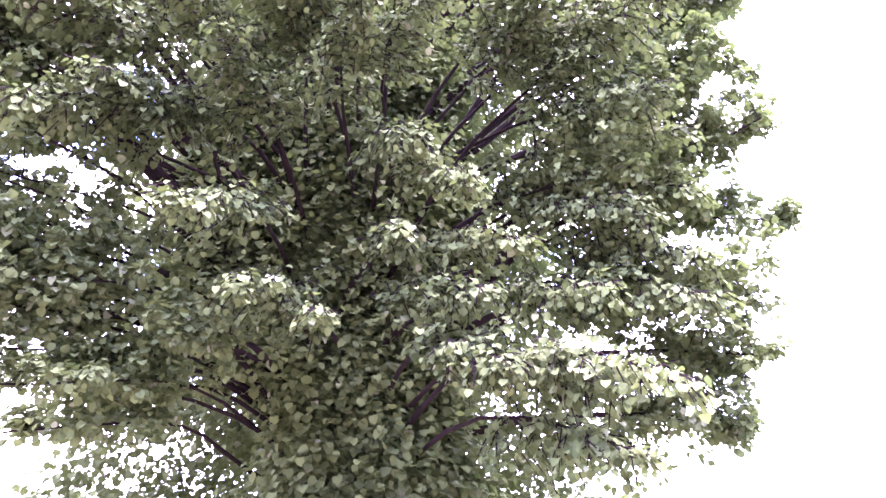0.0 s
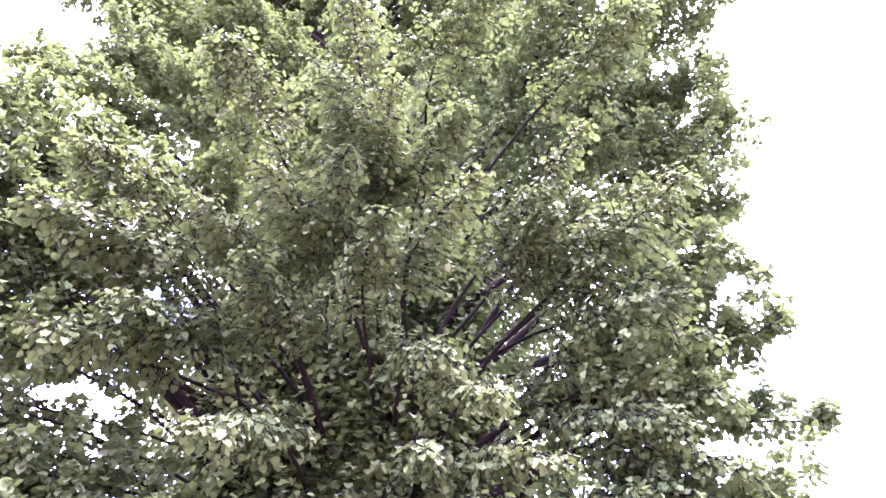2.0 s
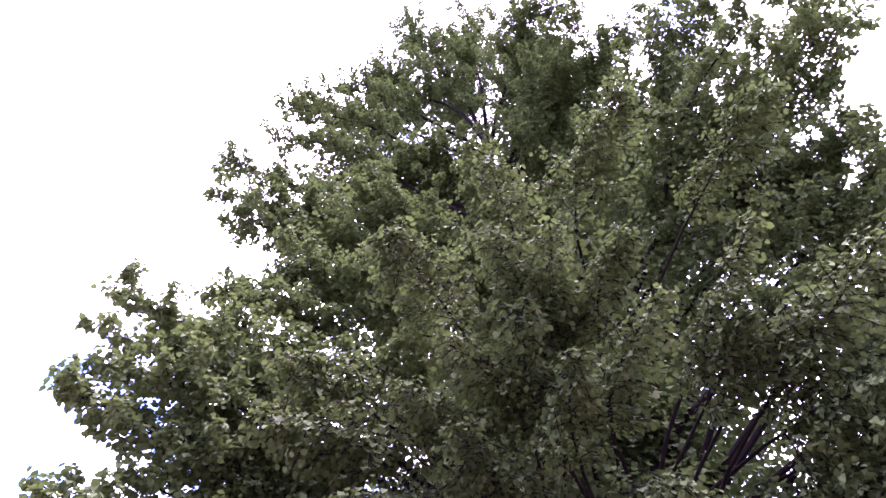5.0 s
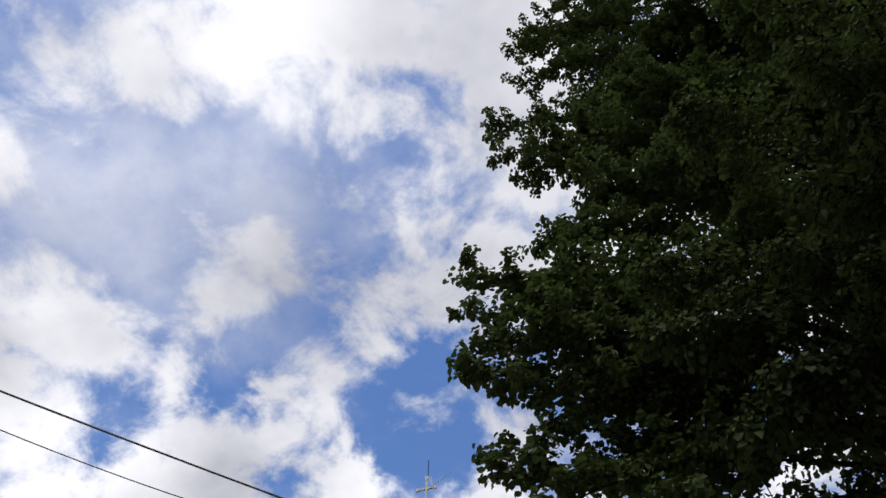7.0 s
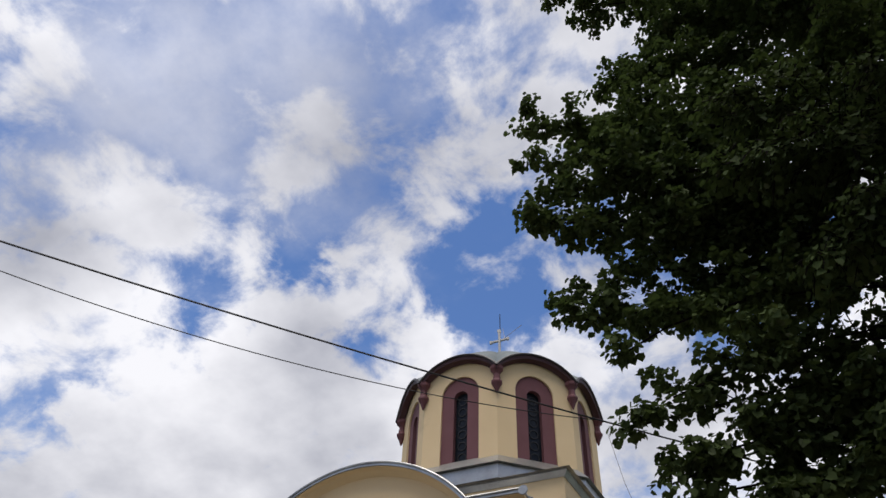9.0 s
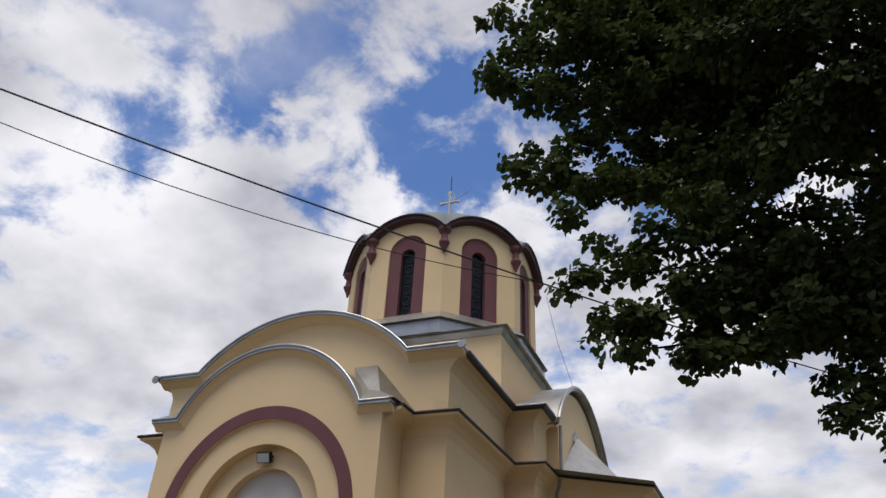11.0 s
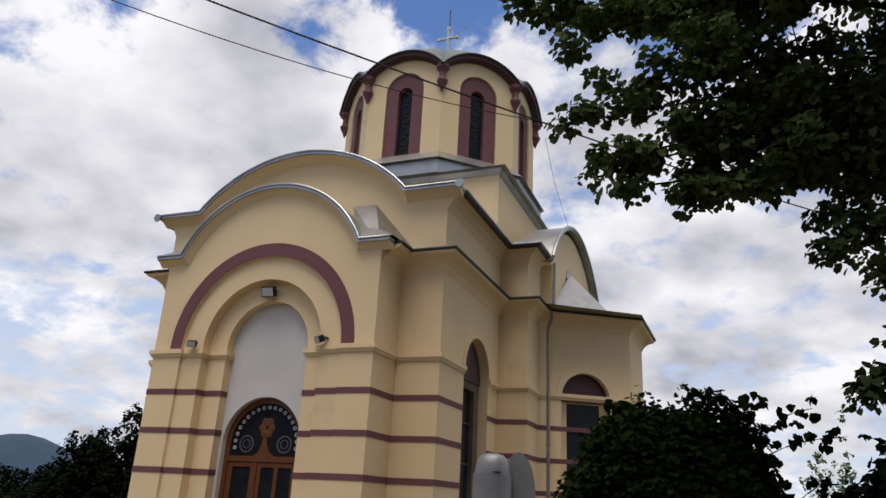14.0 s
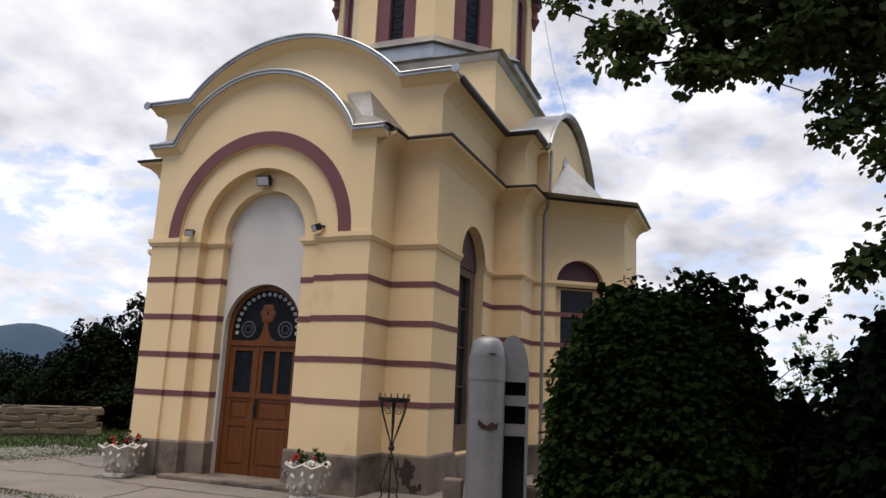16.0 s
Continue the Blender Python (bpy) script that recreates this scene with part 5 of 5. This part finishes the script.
def planter(at, turn, seed):
    rnd, rng = random.Random(seed), np.random.default_rng(seed)
    t = thing("planter", "white ornate cast stone planter on the pavement by the door", "planter", "planters by the door", at=at)
    t.rotation_euler = (0, 0, radians(turn))
    rings = [(0.17, 0.0), (0.19, 0.02), (0.19, 0.06), (0.165, 0.085), (0.18, 0.12), (0.215, 0.25), (0.235, 0.38), (0.285, 0.445), (0.30, 0.47), (0.285, 0.485), (0.25, 0.46), (0.235, 0.40)]
    sides, verts, faces = 32, [], []
    for r, z in rings:
        for k in range(sides):
            a = 2 * math.pi * k / sides
            sq = (abs(math.cos(a)) ** 5 + abs(math.sin(a)) ** 5) ** (-1 / 5)
            rr = r * sq
            dz = 0.025 * math.cos(8 * a) if z > 0.44 else 0
            verts.append((rr * math.cos(a), rr * math.sin(a), z + dz))
    for i in range(len(rings) - 1):
        faces += [(i * sides + k, i * sides + (k + 1) % sides, (i + 1) * sides + (k + 1) % sides, (i + 1) * sides + k) for k in range(sides)]
    faces.append(tuple(range(sides))[::-1])
    pot = part("pot", bm_new(verts, faces), GLAZE, t, smooth=True)
    for q in range(4):
        for (x, z, r, lean) in [(0.0, 0.25, 0.075, 0), (-0.10, 0.20, 0.05, 35), (0.10, 0.20, 0.05, -35), (-0.13, 0.35, 0.05, -30), (0.13, 0.35, 0.05, 30), (0, 0.37, 0.045, 0), (-0.06, 0.13, 0.035, 60), (0.06, 0.13, 0.035, -60)]:
            lf = lathe([(0, -1), (0.45, -0.75), (0.7, -0.2), (0.55, 0.35), (0.2, 0.8), (0, 1)], 8)
            y = -(0.18 + 0.13 * (z - 0.12) / 0.3) - 0.0
            moved(lf, pose(0, 0, 0, 0, 0, 90 * q) @ pose(x, y, z, -10, lean, 0) @ Matrix.Diagonal((r * 0.8, 0.035, r, 1)))
            part("relief_leaf", lf, GLAZE, pot, smooth=True)
    part("soil", moved(lathe([(0, 0.0), (0.23, 0.0), (0.23, -0.03)], 16), pose(0, 0, 0.43)), SOIL, t)
    clumps, twigs = [], []
    for k in range(16):
        a, r = rnd.uniform(0, 6.28), rnd.uniform(0.02, 0.26)
        q = Vector((r * math.cos(a), r * math.sin(a), 0.5 + rnd.uniform(0.0, 0.13)))
        twigs.append((Vector((q.x * 0.6, q.y * 0.6, 0.42)), q))
        clumps.append((q, 0.045, Vector((math.cos(a), math.sin(a), 0.3))))
    twigs.append((Vector((-0.05, 0, 0.42)), Vector((0.10, -0.05, 0.70))))
    clumps.append((Vector((0.10, -0.05, 0.68)), 0.05, Vector((0, 0, 1))))
    part("stalks", join_pipes(twigs, 0.005), PALELEAF, t)
    c, n, d, s = clump_leaves(rng, clumps, 12, 0.042, 0.2)
    leaves("foliage", c, n, d, s, IVY, t)
    for fx, fy, fz in [(0.12, -0.12, 0.56), (-0.13, -0.08, 0.58), (-0.2, 0.02, 0.52), (0.0, -0.2, 0.52), (0.18, 0.1, 0.6)][: 5 if seed == 1 else 3]:
        c, n, d, s = clump_leaves(rng, [(Vector((fx, fy, fz)), 0.045, Vector((0, 0, 1)))], 26, 0.03, 0.0)
        leaves("flower_head", c, n, d, s, PETAL, t, "red geranium flower head")


planter((-1.72, -0.50, 0), 12, 1)
planter((1.74, -0.72, 0), 20, 2)


# ---- candle stand ----
def candle_stand(at):
    t = thing("candle_stand", "black wrought iron candle stand with a spiked tray", "stand", at=at)
    part("tray", lathe([(0.0, 1.35), (0.19, 1.35), (0.225, 1.37), (0.23, 1.41), (0.22, 1.41), (0.21, 1.38), (0.0, 1.365)], 24), IRON, t, smooth=True)
    for k in range(14):
        a = 2 * math.pi * k / 14
        part("spike", pipe([(0.21 * math.cos(a), 0.21 * math.sin(a), 1.40), (0.215 * math.cos(a), 0.215 * math.sin(a), 1.47)], 0.006, 5), IRON, t)
    for k in range(6):
        a = 2 * math.pi * k / 6
        c, s = math.cos(a), math.sin(a)
        part("upper_bar", pipe([(0.20 * c, 0.20 * s, 1.36), (0.18 * c, 0.18 * s, 1.22), (0.10 * c, 0.10 * s, 1.0), (0.03 * c, 0.03 * s, 0.82), (0.02 * c, 0.02 * s, 0.74)], 0.009, 6), IRON, t)
    for k in range(4):
        a = 2 * math.pi * k / 4 + 0.4
        c, s = math.cos(a), math.sin(a)
        part("leg", pipe([(0.02 * c, 0.02 * s, 0.60), (0.06 * c, 0.06 * s, 0.45), (0.12 * c, 0.12 * s, 0.22), (0.10 * c, 0.10 * s, 0.08), (0.18 * c, 0.18 * s, 0.01), (0.24 * c, 0.24 * s, 0.02)], 0.011, 6), IRON, t)
        sc = [(0.08 * c + 0.055 * math.cos(q) * (1 - q / 12) * c, 0.08 * s + 0.055 * math.cos(q) * (1 - q / 12) * s, 1.22 + 0.055 * math.sin(q) * (1 - q / 12)) for q in [i * 0.6 for i in range(16)]]
        part("scroll", pipe(sc, 0.007, 5), IRON, t)
        sc = [(0.06 * c + 0.05 * math.cos(q) * (1 - q / 12) * c, 0.06 * s + 0.05 * math.cos(q) * (1 - q / 12) * s, 0.15 + 0.05 * math.sin(q) * (1 - q / 12)) for q in [i * 0.6 for i in range(16)]]
        part("scroll", pipe(sc, 0.007, 5), IRON, t)
    for z in (0.60, 0.72):
        part("knot", moved(lathe([(0, -0.045), (0.035, -0.03), (0.048, 0), (0.035, 0.03), (0, 0.045)], 12), pose(0, 0, z)), IRON, t, smooth=True)
    part("hub", pipe([(0, 0, 0.05), (0, 0, 1.35)], 0.013, 8), IRON, t)


candle_stand((2.70, -0.10, 0))


def soot(cx, cz, w, h, seed):
    rnd = random.Random(seed)
    ring = []
    for k in range(22):
        a = 2 * math.pi * k / 22
        q = rnd.uniform(0.65, 1.1)
        ring.append((cx + w * q * math.cos(a), max(0.01, cz + h * q * math.sin(a))))
    part("soot_stain", plate(ring, [], 0.7575, 0.7605), SOOT_STAIN, church, "black candle soot on the plinth")


SOOT_STAIN = material("candle_soot", (0.022, 0.017, 0.014), (0.055, 0.042, 0.033), rough=0.95, scale=9, grain=40, spread=0.35, bump=0.3)
soot(2.58, 0.30, 0.14, 0.22, 1)
soot(2.70, 0.07, 0.10, 0.07, 2)
soot(2.80, 0.12, 0.035, 0.06, 3)
soot(2.42, 0.38, 0.03, 0.12, 4)

# ---- candle cabinets ----
TIN = material("grey_painted_tin", (0.29, 0.28, 0.275), (0.19, 0.185, 0.18), rough=0.45, metal=0.4, scale=2.5, grain=20, bump=0.12, dirt=(0.20, 0.19, 0.19), dirt_at=(0.55, 0.8), dirt_scale=2.5)
RUST = material("dark_rust", (0.045, 0.02, 0.014), (0.02, 0.01, 0.008), rough=0.9, scale=20, bump=0.4)
BLACK_TIN = material("black_tin", (0.010, 0.010, 0.011), (0.018, 0.017, 0.017), rough=0.8, scale=6, bump=0.1)


def back_cabinet(at, turn):
    """Seen from its rounded back."""
    t = thing("candle_cabinet", "tall grey sheet metal candle cabinet with rounded hood", "cabinet", "candle cabinets", at=at)
    t.rotation_euler = (0, 0, radians(turn))
    n = 18
    def shell(r, z0, z1, squash=0.75):
        return [(r * math.cos(math.pi + math.pi * i / n), squash * r * math.sin(math.pi + math.pi * i / n)) for i in range(n + 1)] + [(r, 0.22), (-r, 0.22)]
    part("body", prism(shell(0.245, 0, 0), 0.0, 1.72), TIN, t, smooth=True)
    part("hood", prism(shell(0.255, 0, 0), 1.72, 2.02), TIN, t, smooth=True)
    dome = []
    prof = [(1.0, 2.02), (0.99, 2.08), (0.93, 2.16), (0.80, 2.23), (0.60, 2.275), (0.3, 2.295), (0.02, 2.30)]
    base = shell(0.235, 0, 0)
    verts, faces, k = [], [], len(base)
    for sc, z in prof:
        verts += [(x * sc, y * sc, z) for x, y in base]
    for i in range(len(prof) - 1):
        faces += [(i * k + j, i * k + (j + 1) % k, (i + 1) * k + (j + 1) % k, (i + 1) * k + j) for j in range(k)]
    part("dome", bm_new(verts, faces), TIN, t, "paler rounded tin top", smooth=True)
    part("rust_hole", moved(plate([(-0.10, 0.0), (-0.06, -0.035), (0.02, -0.045), (0.11, -0.035), (0.12, 0.02), (0.09, 0.01), (0.05, 0.025), (0.0, -0.01), (-0.06, 0.02), (-0.09, 0.045)], [], 0, 0.012), pose(0.03, -0.192, 1.13) @ Matrix.Diagonal((1.25, 1, 1.5, 1))), RUST, t, "jagged rusted hole")
    part("rust_hole", moved(plate([(-0.05, 0), (0.06, -0.01), (0.07, 0.008), (0.0, 0.015)], [], 0, 0.012), pose(0.05, -0.178, 2.05)), RUST, t)
    for z in (1.72, 2.02):
        part("seam", prism([(x * 1.012, y * 1.02) for x, y in shell(0.252, 0, 0)], z - 0.008, z + 0.008), TIN, t)


def open_cabinet(at, turn):
    t = thing("candle_cabinet", "tall grey tin candle cabinet with open black compartments", "cabinet", "candle cabinets", at=at)
    t.rotation_euler = (0, 0, radians(turn))
    top = [(0.23 * math.cos(a), 1.72 + 0.62 * math.sin(a) ** 0.9) for a in [math.pi * i / 16 for i in range(17)]]
    holes = [[(-0.19, z0), (0.19, z0), (0.19, z1), (-0.19, z1)] for z0, z1 in ((0.05, 0.98), (1.14, 1.38), (1.52, 1.70))]
    part("front", plate([(-0.23, 0.0), (0.23, 0.0)] + top, holes, -0.20, -0.185), TIN, t)
    part("body", plate([(-0.23, 0.0), (0.23, 0.0)] + top, [], 0.10, 0.20), TIN, t)
    for sgn in (-1, 1):
        part("side", box(min(sgn * 0.215, sgn * 0.23), max(sgn * 0.215, sgn * 0.23), -0.185, 0.10, 0.0, 1.72), TIN, t)
    # back and shelves are near black, far darker than the outer tin
    part("back", box(-0.214, 0.214, 0.07, 0.098, 0.02, 1.75), BLACK_TIN, t)
    part("hood", plate(top + [(x * 0.95, z * 0.995) for x, z in reversed(top)], [], -0.184, 0.099), TIN, t)
    for z in (0.02, 1.06, 1.45):
        part("shelf", box(-0.213, 0.213, -0.184, 0.069, z, z + 0.03), BLACK_TIN, t)


back_cabinet((4.07, -0.13, 0), 15)
open_cabinet((4.29, 0.36, 0), 15)
tagged(new("stone_block", to_mesh(moved(box(-0.13, 0.13, -0.13, 0.13, 0, 0.36, 0.02), pose(3.55, 0.15, 0, 0, 0, 12)), "stone_block", PLINTH)), "short grey concrete block by the cabinet", "block")
tagged(new("flower_pot", to_mesh(moved(lathe([(0.0, 0.0), (0.11, 0.0), (0.14, 0.24), (0.155, 0.24), (0.155, 0.28), (0.135, 0.28), (0.12, 0.22), (0.0, 0.22)], 20), pose(4.52, 0.75, 0)), "flower_pot", PLINTH, True)), "dull clay pot at the foot of the wall", "pot")


# ---- overhead cables ----
def cable(p, q, sag, r, label):
    p, q = Vector(p), Vector(q)
    pts = [p.lerp(q, i / 40) - Vector((0, 0, sag * 4 * (i / 40) * (1 - i / 40))) for i in range(41)]
    return tagged(part("cable", pipe(pts, r, 6), RUBBER, smooth=True), label, "cable", "overhead cables")


E0 = Vector((7.08, -9.65, 1.62))
A0, B0 = Vector((-5.76, 3.33, 4.5)), Vector((1.93, 12.2, 4.5))
d0 = (B0 - A0)
cable(E0 + A0 - d0 * 1.3 + Vector((0, 0, 2.115)), E0 + A0 + d0 * 1.8 + Vector((0, 0, 0.712)), 1.314, 0.0105, "thick black overhead power cable")
cable(E0 + A0 - d0 * 0.6 + Vector((0, 0, 1.64)), E0 + A0 + d0 * 0.5 + Vector((0, 0, 0.03)), 0.89, 0.0055, "thin black cable tied to the power cable")


# ---- ground cover ----
def grass(region, count, seed, height):
    rnd, rng = random.Random(seed), np.random.default_rng(seed)
    x0, x1, y0, y1 = region
    c = np.stack([rng.uniform(x0, x1, count), rng.uniform(y0, y1, count), rng.uniform(0.0, height * 0.5, count) - 0.03], 1)
    up = np.array([0, 0, 1.0]) + rng.normal(size=(count, 3)) * 0.35
    nrm = rng.normal(size=(count, 3))
    return leaves("grass", c, nrm, up, rng.uniform(height * 0.6, height * 1.4, count), GRASSBLADE, None, "short grass along the yard", 0.05, 0.07)


GRASSBLADE = leaf_material("grass_blade", (0.030, 0.052, 0.012), (0.062, 0.085, 0.022), 0.15)
tagged(grass((-13, -4.6, 1.8, 9.5), 9000, 1, 0.09), category="grass")
tagged(grass((-14, -7.0, -3.0, 2.2), 5000, 2, 0.09), category="grass")


def pebbles(region, count, seed):
    rng = np.random.default_rng(seed)
    x0, x1, y0, y1 = region
    verts, faces = [], []
    o = np.array([(1, 0, 0), (0, 1, 0), (-1, 0, 0), (0, -1, 0), (0, 0, 0.7), (0, 0, -0.7)])
    f = [(0, 1, 4), (1, 2, 4), (2, 3, 4), (3, 0, 4), (1, 0, 5), (2, 1, 5), (3, 2, 5), (0, 3, 5)]
    for i in range(count):
        s = rng.uniform(0.01, 0.03)
        p = np.array([rng.uniform(x0, x1), rng.uniform(y0, y1), -0.012])
        a = rng.uniform(0, 6.28)
        rot = np.array([[math.cos(a), -math.sin(a), 0], [math.sin(a), math.cos(a), 0], [0, 0, 1]])
        k = len(verts)
        verts += [tuple(p + rot @ (q * s * np.array([rng.uniform(0.7, 1.4), 1, 0.7]))) for q in o]
        faces += [tuple(j + k for j in t) for t in f]
    me = bpy.data.meshes.new("pebbles")
    me.from_pydata(verts, [], faces)
    me.materials.append(PEBBLE)
    tagged(new("pebbles", me), "loose pale pebbles on the yard", "pebbles", kind="stuff")


PEBBLE = material("pebble", (0.30, 0.275, 0.24), (0.15, 0.135, 0.115), rough=0.9, scale=20, island=0.7, bump=0.2)
pebbles((-6.5, 1.0, -4.2, -2.0), 5000, 3)
pebbles((-6.5, -3.8, -0.5, 2.6), 2500, 4)


# ---- cracks in the concrete ----
CRACK = material("earth_in_crack", (0.05, 0.045, 0.03), (0.03, 0.035, 0.015), rough=1.0, scale=15, bump=0.5)


def crack(points, seed, width=0.018):
    rnd = random.Random(seed)
    pts = []
    for (x0, y0), (x1, y1) in zip(points, points[1:]):
        k = max(2, int(math.hypot(x1 - x0, y1 - y0) / 0.12))
        pts += [(x0 + (x1 - x0) * i / k + rnd.gauss(0, 0.022), y0 + (y1 - y0) * i / k + rnd.gauss(0, 0.022)) for i in range(k)]
    pts.append(points[-1])
    nm = normals_2d(pts)
    v = []
    for (x, y), n in zip(pts, nm):
        w = width * rnd.uniform(0.4, 1.3)
        v += [(x + n.x * w, y + n.y * w, 0.0045), (x - n.x * w, y - n.y * w, 0.0045)]
    f = [(2 * i, 2 * i + 1, 2 * i + 3, 2 * i + 2) for i in range(len(pts) - 1)]
    tagged(part("pavement_crack", bm_new(v, f), CRACK), "earth-filled crack in the concrete apron", "crack", kind="structure")


crack([(-4.4, 0.7), (-3.2, 0.2), (-2.2, 0.1)], 1)
crack([(-3.6, -1.0), (-2.0, -0.75), (-0.6, -1.0), (1.2, -0.95), (2.6, -1.4)], 2)
crack([(-0.6, -1.0), (-0.3, -2.3)], 3, 0.012)
crack([(2.0, -0.9), (2.3, -2.2)], 4, 0.014)
crack([(-2.2, 0.1), (-2.0, -0.75)], 5, 0.01)
tagged(grass((-4.6, 0.5, -2.6, -2.25), 1500, 5, 0.06), category="grass")
tagged(grass((-5.2, -4.2, -0.4, 2.4), 1500, 6, 0.06), category="grass")
